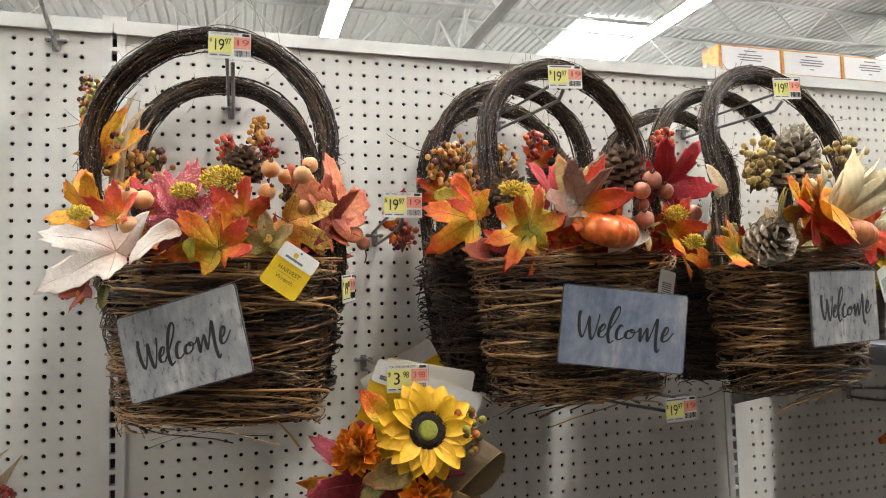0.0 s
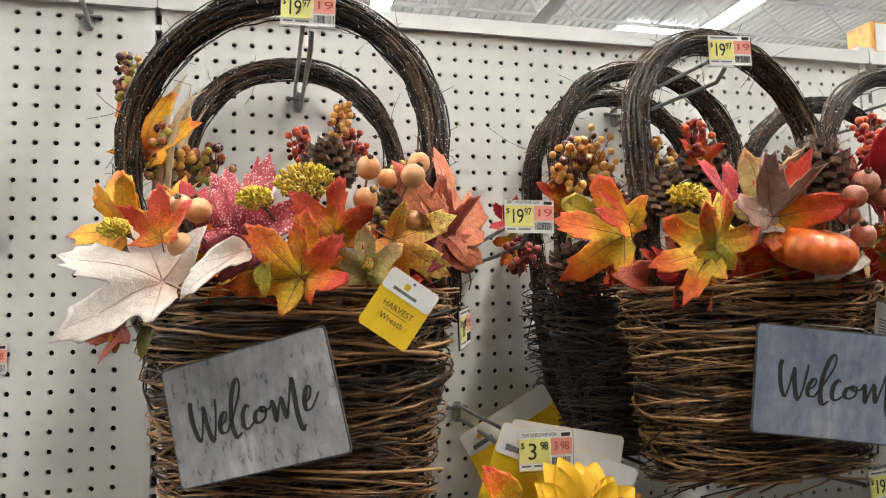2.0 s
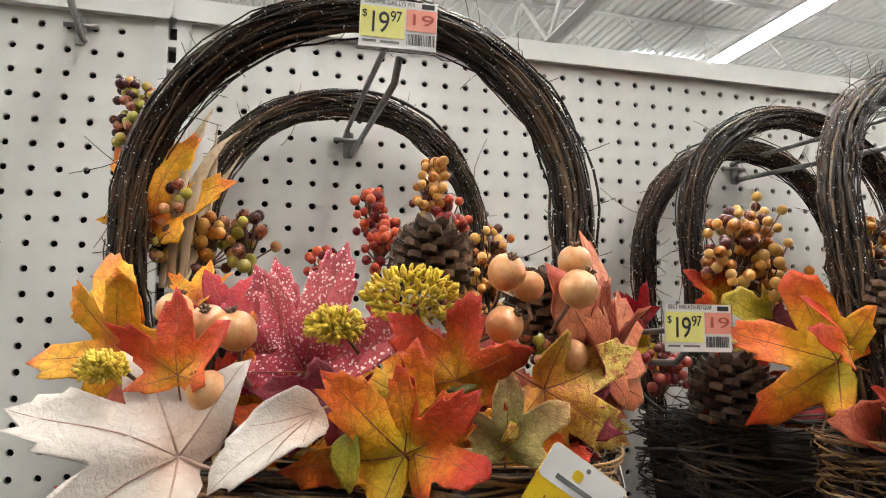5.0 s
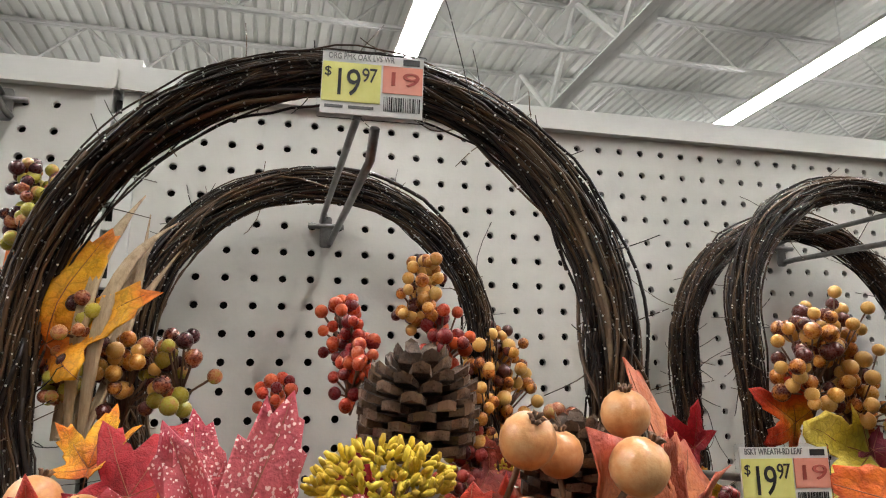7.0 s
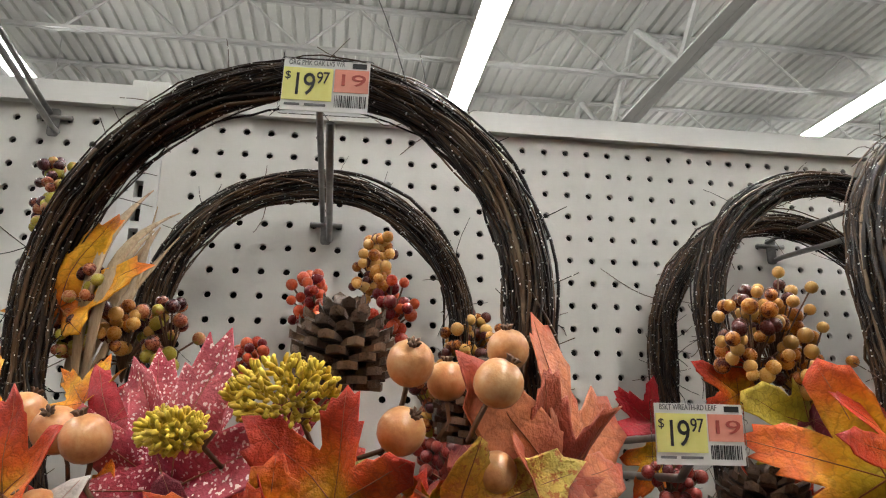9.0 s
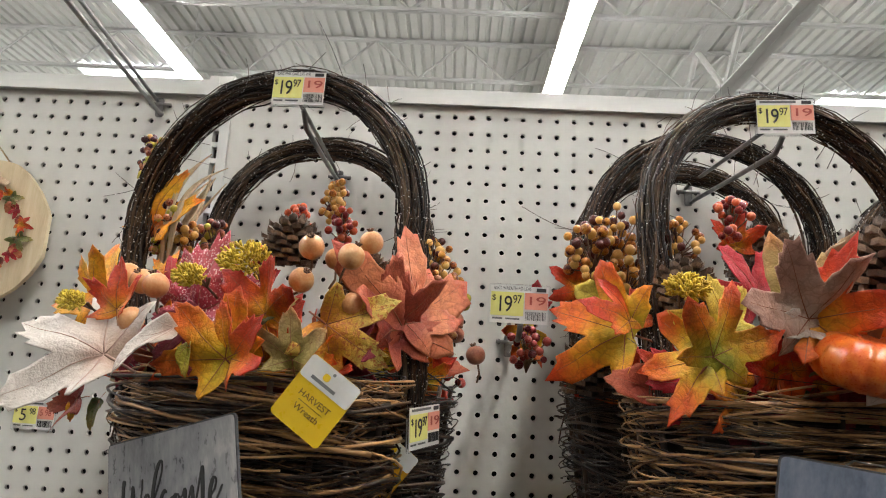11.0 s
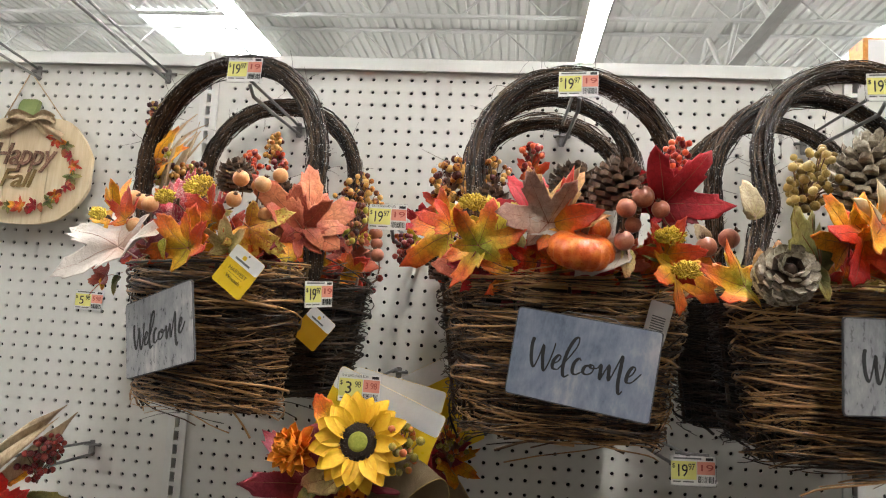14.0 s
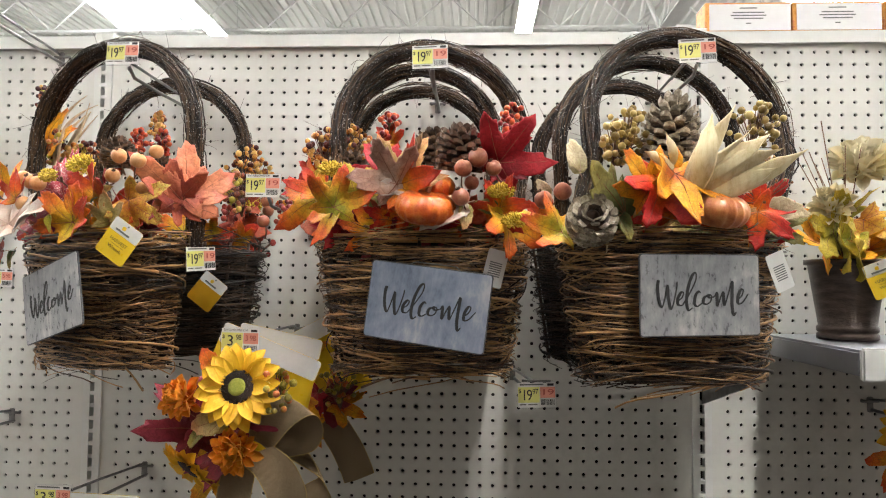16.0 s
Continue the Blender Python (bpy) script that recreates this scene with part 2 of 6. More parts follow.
b.box((2.55, 12.45, 0), (2.95, 12.85, 0.02))
tagged(part("column", b.mesh("column"), MAT["joist"]), "white painted square steel column", "column", kind="structure")


def lamp_row(x, y0, y1):
    """A continuous row of strip lamps along y."""
    row = thing("strip_lamp", pose(x, 0, LAMP_Z), "long white fluorescent strip lamp hung under the roof", "strip lamp", "strip lamps")
    g = Build().box((-0.125, y0, -0.004), (0.125, y1, 0.004)).box((-0.06, y0, 0.004), (0.06, y1, 0.07))
    part("housing", g.mesh("housing"), MAT["joist"], row)
    t = Build().box((-0.115, y0 + 0.01, -0.036), (0.115, y1 - 0.01, -0.008))
    part("tube", t.mesh("tube"), MAT["tube"], row)
    y = y0 + 0.6
    while y < y1:
        part("hanger", HANGER, MAT["joist"], row, "", pose(0, y, 0.07))
        y += 2.4


HANGER = Build().tube([(0, 0, 0), (0, 0, ROOF_Z - LAMP_Z - 0.07)], 0.006, 4).mesh("hanger")
for lx in (-13.2, -8.55, -3.9, 0.78, 5.35, 10.0, 14.6):
    lamp_row(lx, -12.0 if 0 < lx < 1 else -3.0, 24.0)

for sx, sy in ((-5.75, 9.9), (5.95, 9.9), (-5.75, 18.5), (5.95, 18.5)):
    g = Build().box((-0.75, -1.0, -0.012), (0.75, 1.0, 0.0))
    sk = tagged(part("skylight", g.mesh("skylight"), MAT["skylight"], None, "", pose(sx, sy, ROOF_Z - 0.004)), "bright milky roof skylight", "skylight", "skylights", "structure")

# ---- the gondola: slotted uprights, pegboard panels, top rail, base ----
TOP = 1.98
UPRIGHTS = [(-27.5 - 48) * IN, -27.5 * IN, 20.5 * IN, 68.5 * IN]


def pegboard(x0, x1, z0, z1, hole=0.0037):
    """A panel whose holes go through, one inch apart; hook B hangs between two of them."""
    zh0 = 1.838
    ix = [k + 0.5 for k in range(-120, 121) if x0 + 0.012 < (k + 0.5) * IN < x1 - 0.012]
    iz = [k for k in range(-60, 20) if z0 + 0.012 < zh0 + k * IN < z1 - 0.012]
    g = Build()
    ang = [radians(45 * k) for k in range(8)]
    th = 0.005
    xa, xb = (ix[0] - 0.5) * IN, (ix[-1] + 0.5) * IN
    za, zb = zh0 + (iz[0] - 0.5) * IN, zh0 + (iz[-1] + 0.5) * IN
    verts, faces = [], []
    for i in ix:
        for k in iz:
            cx, cz, s, n = i * IN, zh0 + k * IN, IN / 2, len(verts)
            verts += [(cx + sx * s, 0, cz + sz * s) for sx, sz in ((1, 0), (1, 1), (0, 1), (-1, 1), (-1, 0), (-1, -1), (0, -1), (1, -1))]
            verts += [(cx + hole * math.cos(a), 0, cz + hole * math.sin(a)) for a in ang]
            verts += [(cx + hole * math.cos(a), th, cz + hole * math.sin(a)) for a in ang]
            for j in range(8):
                j2 = (j + 1) % 8
                faces.append((n + j, n + 8 + j, n + 8 + j2, n + j2))
                faces.append((n + 8 + j, n + 16 + j, n + 16 + j2, n + 8 + j2))
    g.add(verts, faces)
    for lo, hi in (((x0, z0), (xa, z1)), ((xb, z0), (x1, z1)), ((xa, z0), (xb, za)), ((xa, zb), (xb, z1))):
        if hi[0] - lo[0] > 1e-4 and hi[1] - lo[1] > 1e-4:
            g.add([(lo[0], 0, lo[1]), (hi[0], 0, lo[1]), (hi[0], 0, hi[1]), (lo[0], 0, hi[1])], [(0, 1, 2, 3)])
    return g.mesh("pegboard")


for i in range(3):
    setting("wall_panel_%d" % (i + 1), pegboard(UPRIGHTS[i] + 0.019, UPRIGHTS[i + 1] - 0.019, 0.62, TOP - 0.024), MAT["enamel"], "cream pegboard panel with a grid of round holes")
# sheet added inside the run; its colour is the shade seen through the holes
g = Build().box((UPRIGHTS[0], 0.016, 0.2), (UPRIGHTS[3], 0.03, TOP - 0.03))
setting("wall_shade_sheet", g.mesh("wall_shade_sheet"), MAT["hollow_shade"], "near-black sheet standing for the shade behind the pegboard holes")
g = Build().box((UPRIGHTS[0], 0.036, 0.2), (UPRIGHTS[3], 0.05, TOP - 0.03))
setting("wall_back", g.mesh("wall_back"), MAT["enamel"], "cream back face of the shelving run")
# unseen kick panel and base deck, coloured dark to cut bounced light
g = Build().box((UPRIGHTS[0], -0.006, 0.16), (UPRIGHTS[3], 0.0, 0.62))
setting("wall_kick", g.mesh("wall_kick"), MAT["unseen_dark"], "plain dark lower panel of the shelving run")
g = Build().box((UPRIGHTS[0], -0.5, 0.0), (UPRIGHTS[3], 0.05, 0.16))
setting("base_deck", g.mesh("base_deck"), MAT["unseen_dark"], "dark painted steel base deck of the shelving run")
for i in range(3):
    g = Build()
    v, f = slab(UPRIGHTS[i + 1] - UPRIGHTS[i] - 0.003, 0.024, 0.062, 0.004, 2)
    g.add([(x + (UPRIGHTS[i] + UPRIGHTS[i + 1]) / 2, y + 0.022, z + TOP - 0.012) for x, y, z in v], f)
    setting("trim", g.mesh("trim"), MAT["steel_paint"], "cream enamelled top rail of the shelving")


def upright(x):
    """A steel post with a column of slots; the front strip stands a little proud of the boards. The post behind it is
    near-black, as painted shade in the slots.
    """
    up = tagged(part("upright", None or Build().box((x - 0.0185, 0.012, 0.0), (x + 0.0185, 0.034, TOP - 0.026)).mesh("upright"), MAT["hollow_shade"]), "slotted cream steel upright of the shelving", "upright", "uprights", "structure")
    g = Build()
    z = 0.2
    g.box((x - 0.0185, -0.004, 0.2), (x - 0.0045, 0.012, TOP + 0.009))
    g.box((x + 0.0045, -0.004, 0.2), (x + 0.0185, 0.012, TOP + 0.009))
    while z < TOP - 0.03:
        g.box((x - 0.0045, -0.003, z), (x + 0.0045, 0.012, z + 0.0075))
        z += IN
    g.box((x - 0.0045, -0.003, TOP - 0.02), (x + 0.0045, 0.012, TOP + 0.009))
    part("slotted_strip", g.mesh("slotted_strip"), MAT["steel_paint"], up)


for ux in UPRIGHTS:
    upright(ux)

# ---- baskets ----
RIM_W, FOOT_W, BODY_H = 0.158, 0.128, 0.208


def body_point(phi, v, out=0.0):
    """A place on the basket's wall. phi 0 to pi runs along the front from right to left, v from 0 at the foot to 1 at the rim."""
    w = FOOT_W + (RIM_W - FOOT_W) * v + out
    d = 0.050 + 0.022 * v + out
    c, s = math.cos(phi), math.sin(phi)
    x = w * math.copysign(abs(c) ** 0.75, c)
    y = -d * abs(s) ** 0.8 if s >= 0 else 0.028 * abs(s) ** 0.5
    return (x, y, (v - 1) * BODY_H)


def twigs(r, count, front=True):
    g = Build()
    for i in range(count):
        v0 = (i + r.random()) / count
        v0 += 0.012 * math.sin(v0 * 46) + r.gauss(0, 0.008)
        span = r.uniform(1.3, 3.7) if r.random() < 0.8 else r.uniform(0.5, 1.3)
        mid = r.uniform(0.1, math.pi - 0.1)
        a0, a1 = mid - span / 2, mid + span / 2
        n = max(6, int(span * 7))
        out = r.uniform(-0.003, 0.013)
        tilt, bow, ph = r.gauss(0, 0.013), r.gauss(0, 0.022), r.uniform(0, 6.3)
        wob, fr = r.uniform(0.0006, 0.0026), r.uniform(2, 5)
        pts = []
        for k in range(n + 1):
            q = k / n
            a = a0 + (a1 - a0) * q
            p = body_point(a, v0, out + 0.003 * math.sin(fr * a + ph))
            pts.append((p[0], p[1], p[2] + tilt * (q - 0.5) * 2 + bow * (q - 0.5) ** 2 * 2 + wob * math.sin(fr * a * 1.7 + ph)))
        rad = r.uniform(0.0006, 0.0014) if r.random() < 0.87 else r.uniform(0.0017, 0.0026)
        g.tube(pts, np.linspace(rad, rad * r.uniform(0.5, 0.9), n + 1), 5)
    return g


def ribs(r):
    g = Build()
    for k in range(9):
        a = math.pi * (k + 0.5) / 9
        g.tube([body_point(a, v, 0.001) for v in (0, 0.25, 0.5, 0.75, 1.0)], 0.003, 5)
    return g


# closed shell added behind the weave, so the gaps look shaded, not see-through
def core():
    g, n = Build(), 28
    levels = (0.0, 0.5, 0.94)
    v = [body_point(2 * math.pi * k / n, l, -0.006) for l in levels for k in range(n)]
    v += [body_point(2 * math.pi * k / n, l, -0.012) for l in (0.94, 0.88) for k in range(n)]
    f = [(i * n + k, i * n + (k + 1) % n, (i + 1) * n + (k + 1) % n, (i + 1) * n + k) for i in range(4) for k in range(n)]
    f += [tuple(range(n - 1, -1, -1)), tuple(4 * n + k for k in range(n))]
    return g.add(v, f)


def arch_line(rise, half, lean, dx, n=84):
    """The middle line of a handle, and at each step its direction and the two directions across it."""
    def arch(u):
        leg = 0.27
        if u < leg or u > 1 - leg:
            q = min(u, 1 - u) / leg
            x, z = half * (0.93 + 0.07 * math.sin(q * math.pi / 2)), -0.03 + (rise - half + 0.03) * q
            x = x if u < 0.5 else -x
        else:
            th = math.pi * (u - leg) / (1 - 2 * leg)
            x, z = half * math.cos(th), rise - half + half * math.sin(th)
        return np.array((x + dx * min(1.0, max(0.0, z) / 0.12), 0.012 + lean * max(0.0, z) / rise, z))

    us = np.linspace(0, 1, n)
    base = np.array([arch(u) for u in us])
    d = np.gradient(base, axis=0)
    d /= np.linalg.norm(d, axis=1)[:, None]
    side = np.tile(np.array((0, 1.0, 0)), (n, 1))
    nrm = np.cross(d, side)
    nrm /= np.linalg.norm(nrm, axis=1)[:, None]
    return us, base, d, side, nrm


def handle_mesh(r, strands, rise, half, thick, lean, hairs=40, dx=0.0):
    """A vine arch of thin strands that run along it, some wound round it. lean: metres by which its top lies back."""
    g, n = Build(), 84
    us, base, d, side, nrm = arch_line(rise, half, lean, dx, n)
    for i in range(strands):
        kind = r.random()
        wrap, cross = kind < 0.05, 0.05 <= kind < 0.30
        a0 = r.uniform(0, 6.3)
        tw = (r.uniform(25, 45) if wrap else r.uniform(4, 14) if cross else r.uniform(0.0, 3.2)) * r.choice((1, 1, -1))
        rr = thick * (r.uniform(1.0, 1.1) if wrap or cross else math.sqrt(r.uniform(0.35, 1.1)))
        wob, fr = r.uniform(0.05, 0.35), r.uniform(5, 14)
        if kind > 0.62:
            i0, i1 = 0, n
        else:
            c, k = r.randrange(n), r.randrange(9, 24)
            i0, i1 = max(0, c - k), min(n, c + k)
        a = a0 + tw * us + wob * np.sin(fr * us * 2 + a0)
        q = rr * (1 + 0.13 * np.sin(fr * us * 3.1 + a0 * 2))
        p = base + (np.cos(a) * q)[:, None] * nrm + (np.sin(a) * q)[:, None] * side
        rad = r.uniform(0.0005, 0.0012) if r.random() < 0.92 else 0.0018
        jit = np.cumsum(np.array([[r.gauss(0, 0.0007) for _ in range(3)] for _ in range(n)]), axis=0)
        jit -= np.linspace(jit[0], jit[-1], n)
        g.tube((p + jit)[i0:i1], rad, 4)
    for i in range(hairs):
        k = r.randrange(2, n - 4)
        a, rr = r.uniform(0, 6.3), thick * r.uniform(0.85, 1.08)
        p0 = base[k] + rr * (math.cos(a) * nrm[k] + math.sin(a) * side[k])
        w = d[k] * r.choice((1, -1)) + 0.5 * (math.cos(a) * nrm[k] + math.sin(a) * side[k]) + np.array([r.gauss(0, 0.35) for _ in range(3)])
        ln = r.uniform(0.004, 0.013) if r.random() < 0.93 else r.uniform(0.016, 0.030)
        curl, ph = np.array([r.gauss(0, 1.0) for _ in range(3)]), r.uniform(0, 6.3)
        pts = [p0 + ln * q * w + curl * ln * q * q + 0.12 * ln * math.sin(6 * q + ph) * nrm[k] for q in np.linspace(-0.25, 1, 8)]
        g.tube(pts, np.linspace(0.0006, 0.0003, 8), 3)
    return g


def pale_vine(rise, half, thick, lean, dx):
    """A thicker vine laid along the outside of the arch, over its front."""
    us, base, d, side, nrm = arch_line(rise, half, lean, dx)
    a = 4.2 + 0.9 * np.sin(us * 5.0 + 0.6)
    q = thick * (1.05 + 0.04 * np.sin(us * 31))
    return Build().tube(base + (np.cos(a) * q)[:, None] * nrm + (np.sin(a) * q)[:, None] * side, np.linspace(0.0024, 0.0018, len(us)), 7)


def basket(x, y, yaw, label, seed, front=True, rise=0.322, lean=0.035, zoff=0.0, half=0.158, roll=0.0, dx=0.0, turn=0.0, shift=0.0):
    r = random.Random(seed)
    b = thing("wall_basket", pose(x, y, 1.545 + zoff, 0, roll, yaw), label, "basket", "twig baskets on the pegboard")
    part("core", core().mesh("core", True), MAT["inner_shade"], b)
    # rear baskets get the darker copy, which paints the shade they hang in
    part("weave", twigs(r, 430 if front else 280).mesh("weave", True), MAT["twig"] if front else MAT["twig_shaded"], b, "woven brown twigs")
    part("rib_frame", ribs(r).mesh("rib_frame", True), MAT["twig_shaded"], b)
    thick = 0.0110 if front else 0.0092
    h = part("handle", Build().tube(arch_line(rise, half, lean, dx)[1], thick * 0.60, 8).mesh("handle", True), MAT["vine"], b, "twisted dark grapevine handle", pose(0, shift, 0, 0, 0, turn))
    tagged(part("vine_coat", handle_mesh(r, 250 if front else 190, rise, half, thick, lean, 330 if front else 280, dx).mesh("vine_coat", True), MAT["vine"], h), kind="stuff")
    if front:
        part("pale_vine", pale_vine(rise, half, thick, lean, dx).mesh("pale_vine", True), MAT["vine_pale"], h, "one thicker paler vine")
    return b


A = basket(-0.522, -0.275, -24, "brown twig basket with autumn leaves, gourds and tilted grey sign", 1, True, 0.328, 0.014, 0.0, 0.167, 0.0, -0.020, 8)
B = basket(-0.004, -0.305, 0, "brown twig basket with red leaves, pumpkin and blue-grey sign", 2, True, 0.313, 0.042, 0.0, 0.146, 0.0, 0.015, 9, -0.014)
C = basket(0.363, -0.345, 6, "brown twig basket with cream husks, pinecones and grey sign", 3, True, 0.330, 0.088, 0.0, 0.152, 0.0, 0.045, 0, -0.020)
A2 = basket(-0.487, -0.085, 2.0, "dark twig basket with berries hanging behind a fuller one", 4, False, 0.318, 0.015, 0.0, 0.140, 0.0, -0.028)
B2 = basket(-0.032, -0.165, -3.0, "twig basket with red leaves behind another, its weave painted in shade", 5, False, 0.320, 0.02, 0.0, 0.136, 0.0, 0.006)
B3 = basket(-0.027, -0.065, 0.0, "twig basket flat against the pegboard, its weave painted in shade", 6, False, 0.305, 0.0, 0.0, 0.140)
C2 = basket(0.373, -0.215, 4.0, "twig basket with pale husks behind another, its weave painted in shade", 7, False, 0.318, 0.02, 0.0, 0.150)
C3 = basket(0.343, -0.085, -3.0, "twig basket flat against the pegboard, its weave painted in shade", 8, False, 0.305, 0.0, 0.0, 0.145)

# ---- leaves, fruit and cones ----
HALF_MAPLE = [(0, 1.0), (5, .86), (8, .88), (12, .72), (16, .70), (22, .50), (27, .43), (32, .52), (37, .62), (40, .80), (45, .82), (52, .96), (58, .80), (63, .79), (67, .62), (72, .54), (78, .42), (84, .39), (92, .46), (100, .50), (108, .55), (116, .43), (124, .38), (135, .28), (150, .20), (165, .13)]
HALF_OAK = [(0, 1.0), (6, .92), (10, .70), (13, .66), (19, .74), (24, .66), (26, .48), (32, .46), (42, .52), (50, .44), (54, .30), (65, .28), (80, .32), (95, .24), (110, .16), (140, .12), (165, .08)]
HALF_OVAL = [(0, 1.0), (4, .93), (8, .90), (11, .82), (15, .78), (19, .70), (24, .64), (30, .54), (36, .50), (45, .41), (55, .36), (68, .28), (82, .23), (100, .16), (125, .10), (155, .06)]
VEINS = {"maple": ((0, .92), (50, .84), (-50, .84), (106, .54), (-106, .54)), "oak": ((0, .94), (20, .66), (-20, .66), (42, .46), (-42, .46)), "oval": ((0, .95), (24, .55), (-24, .55), (50, .34), (-50, .34))}


def leaf_meshes(shape, seed):
    """A thin cloth leaf one unit long from its stem to its tip along y, and its raised veins."""
    r = random.Random(seed)
    half = {"maple": HALF_MAPLE, "oak": HALF_OAK, "oval": HALF_OVAL}[shape]
    outline = [(a, q * r.uniform(0.93, 1.07)) for a, q in half] + [(360 - a, q * r.uniform(0.93, 1.07)) for a, q in reversed(half[1:])]
    cup, wave, ph, droop = r.uniform(-0.12, 0.34), r.uniform(0.08, 0.18), r.uniform(0, 6.3), r.uniform(0.05, 0.32)
    fold = r.uniform(0.05, 0.26)

    def height(x, y):
        d = math.hypot(x, y)
        a = math.atan2(x, y)
        return cup * d * d + wave * d * math.sin(3 * a + ph) + fold * abs(x) - droop * max(0.0, y - 0.25) ** 2 + 0.05 * math.sin(7 * x + ph) * math.sin(6 * y)

    rings = (0.02, 0.28, 0.52, 0.74, 0.9, 1.0)
    n, v = len(outline), []
    for lift in (0.0, -0.009):
        for s in rings:
            for a, q in outline:
                x, y = q * s * math.sin(radians(a)), q * s * math.cos(radians(a))
                v.append((x, y, height(x, y) + lift))
    f, m = [], len(rings) * n
    for i in range(len(rings) - 1):
        for k in range(n):
            k2 = (k + 1) % n
            f.append((i * n + k, (i + 1) * n + k, (i + 1) * n + k2, i * n + k2))
            f.append((m + i * n + k2, m + (i + 1) * n + k2, m + (i + 1) * n + k, m + i * n + k))
    e = (len(rings) - 1) * n
    f += [(e + k, m + e + k, m + e + (k + 1) % n, e + (k + 1) % n) for k in range(n)]
    f += [tuple(range(n)), tuple(m + k for k in range(n - 1, -1, -1))]
    g = Build()
    for a, ln in VEINS[shape]:
        pts = []
        for k in range(7):
            d = ln * k / 6
            x, y = d * math.sin(radians(a)), d * math.cos(radians(a))
            pts.append((x, y, height(x, y) + 0.002))
        g.tube(pts, np.linspace(0.007, 0.002, 7), 4)
    g.tube([(0, -0.30, height(0, 0) - 0.10), (0, -0.15, height(0, 0) - 0.04), (0, 0, height(0, 0))], 0.013, 4)
    return mesh_of(shape + "_leaf", v, f, True), g.mesh(shape + "_veins", True)


LEAF_DATA = {(s, k): leaf_meshes(s, 31 * k + len(s)) for s in ("maple", "oak", "oval") for k in range(6 if s == "maple" else 3)}


def leaf_cloth(name, stops, glitter=0.0, speck=None, wear=0.6):
    """Printed cloth: colours run out from the stem to the tips, broken up by noise."""
    m, t, b = nodes_of(name)
    link = t.links.new
    tc = t.nodes.new("ShaderNodeTexCoord")
    info = t.nodes.new("ShaderNodeObjectInfo")
    ln = t.nodes.new("ShaderNodeVectorMath")
    ln.operation = "LENGTH"
    link(tc.outputs["Object"], ln.inputs[0])
    shift = t.nodes.new("ShaderNodeVectorMath")
    shift.operation = "ADD"
    link(tc.outputs["Object"], shift.inputs[0])
    link(info.outputs["Random"], shift.inputs[1])
    big = node(t, "ShaderNodeTexNoise", Scale=2.6, Detail=4.0, Roughness=0.6)
    fine = node(t, "ShaderNodeTexNoise", Scale=60.0, Detail=3.0)
    link(shift.outputs[0], big.inputs["Vector"])
    link(shift.outputs[0], fine.inputs["Vector"])
    a = t.nodes.new("ShaderNodeMath")
    a.operation = "MULTIPLY_ADD"
    link(big.outputs[0], a.inputs[0])
    a.inputs[1].default_value = 0.9
    link(ln.outputs["Value"], a.inputs[2])
    c = t.nodes.new("ShaderNodeMath")
    c.operation = "MULTIPLY_ADD"
    link(fine.outputs[0], c.inputs[0])
    c.inputs[1].default_value = 0.16
    link(a.outputs[0], c.inputs[2])
    d = t.nodes.new("ShaderNodeMath")
    d.operation = "SUBTRACT"
    link(c.outputs[0], d.inputs[0])
    d.inputs[1].default_value = 0.53
    n = len(stops)
    cr = ramp(t, [(0.08 + 0.84 * i / (n - 1), s) for i, s in enumerate(stops)])
    link(d.outputs[0], cr.inputs[0])
    colour = cr.outputs[0]
    b.inputs["Roughness"].default_value = 0.5
    b.inputs["Specular IOR Level"].default_value = 0.35
    net = node(t, "ShaderNodeTexVoronoi", Scale=7.5)
    net.feature = "DISTANCE_TO_EDGE"
    warp = t.nodes.new("ShaderNodeVectorMath")
    warp.operation = "MULTIPLY_ADD"
    link(big.outputs["Color"], warp.inputs[0])
    warp.inputs[1].default_value = (0.35, 0.35, 0.35)
    link(shift.outputs[0], warp.inputs[2])
    link(warp.outputs[0], net.inputs["Vector"])
    nr = ramp(t, [(0.0, (0.62, 0.55, 0.5)), (0.10, (1, 1, 1))])
    link(net.outputs["Distance"], nr.inputs[0])
    blot = node(t, "ShaderNodeTexNoise", Scale=9.0, Detail=5.0, Roughness=0.7)
    link(shift.outputs[0], blot.inputs["Vector"])
    br = ramp(t, [(0.30, (0.62, 0.55, 0.52)), (0.62, (1.08, 1.05, 1.0))])
    link(blot.outputs[0], br.inputs[0])
    for extra in (nr, br):
        mu = t.nodes.new("ShaderNodeMix")
        mu.data_type, mu.blend_type = "RGBA", "MULTIPLY"
        mu.inputs["Factor"].default_value = wear
        link(colour, mu.inputs["A"])
        link(extra.outputs[0], mu.inputs["B"])
        colour = mu.outputs["Result"]
    if speck:
        sp = node(t, "ShaderNodeTexNoise", Scale=16.0, Detail=3.0, Roughness=0.7)
        link(shift.outputs[0], sp.inputs["Vector"])
        sr = ramp(t, [(0.52, (0, 0, 0)), (0.60, (1, 1, 1))])
        link(sp.outputs[0], sr.inputs[0])
        mx = t.nodes.new("ShaderNodeMix")
        mx.data_type = "RGBA"
        link(sr.outputs[0], mx.inputs["Factor"])
        link(colour, mx.inputs["A"])
        mx.inputs["B"].default_value = (*speck, 1)
        colour = mx.outputs["Result"]
    if glitter:
        vo = node(t, "ShaderNodeTexVoronoi", Scale=70.0)
        link(tc.outputs["Object"], vo.inputs["Vector"])
        sep = t.nodes.new("ShaderNodeSeparateColor")
        link(vo.outputs["Color"], sep.inputs[0])
        gt = t.nodes.new("ShaderNodeMath")
        gt.operation = "GREATER_THAN"
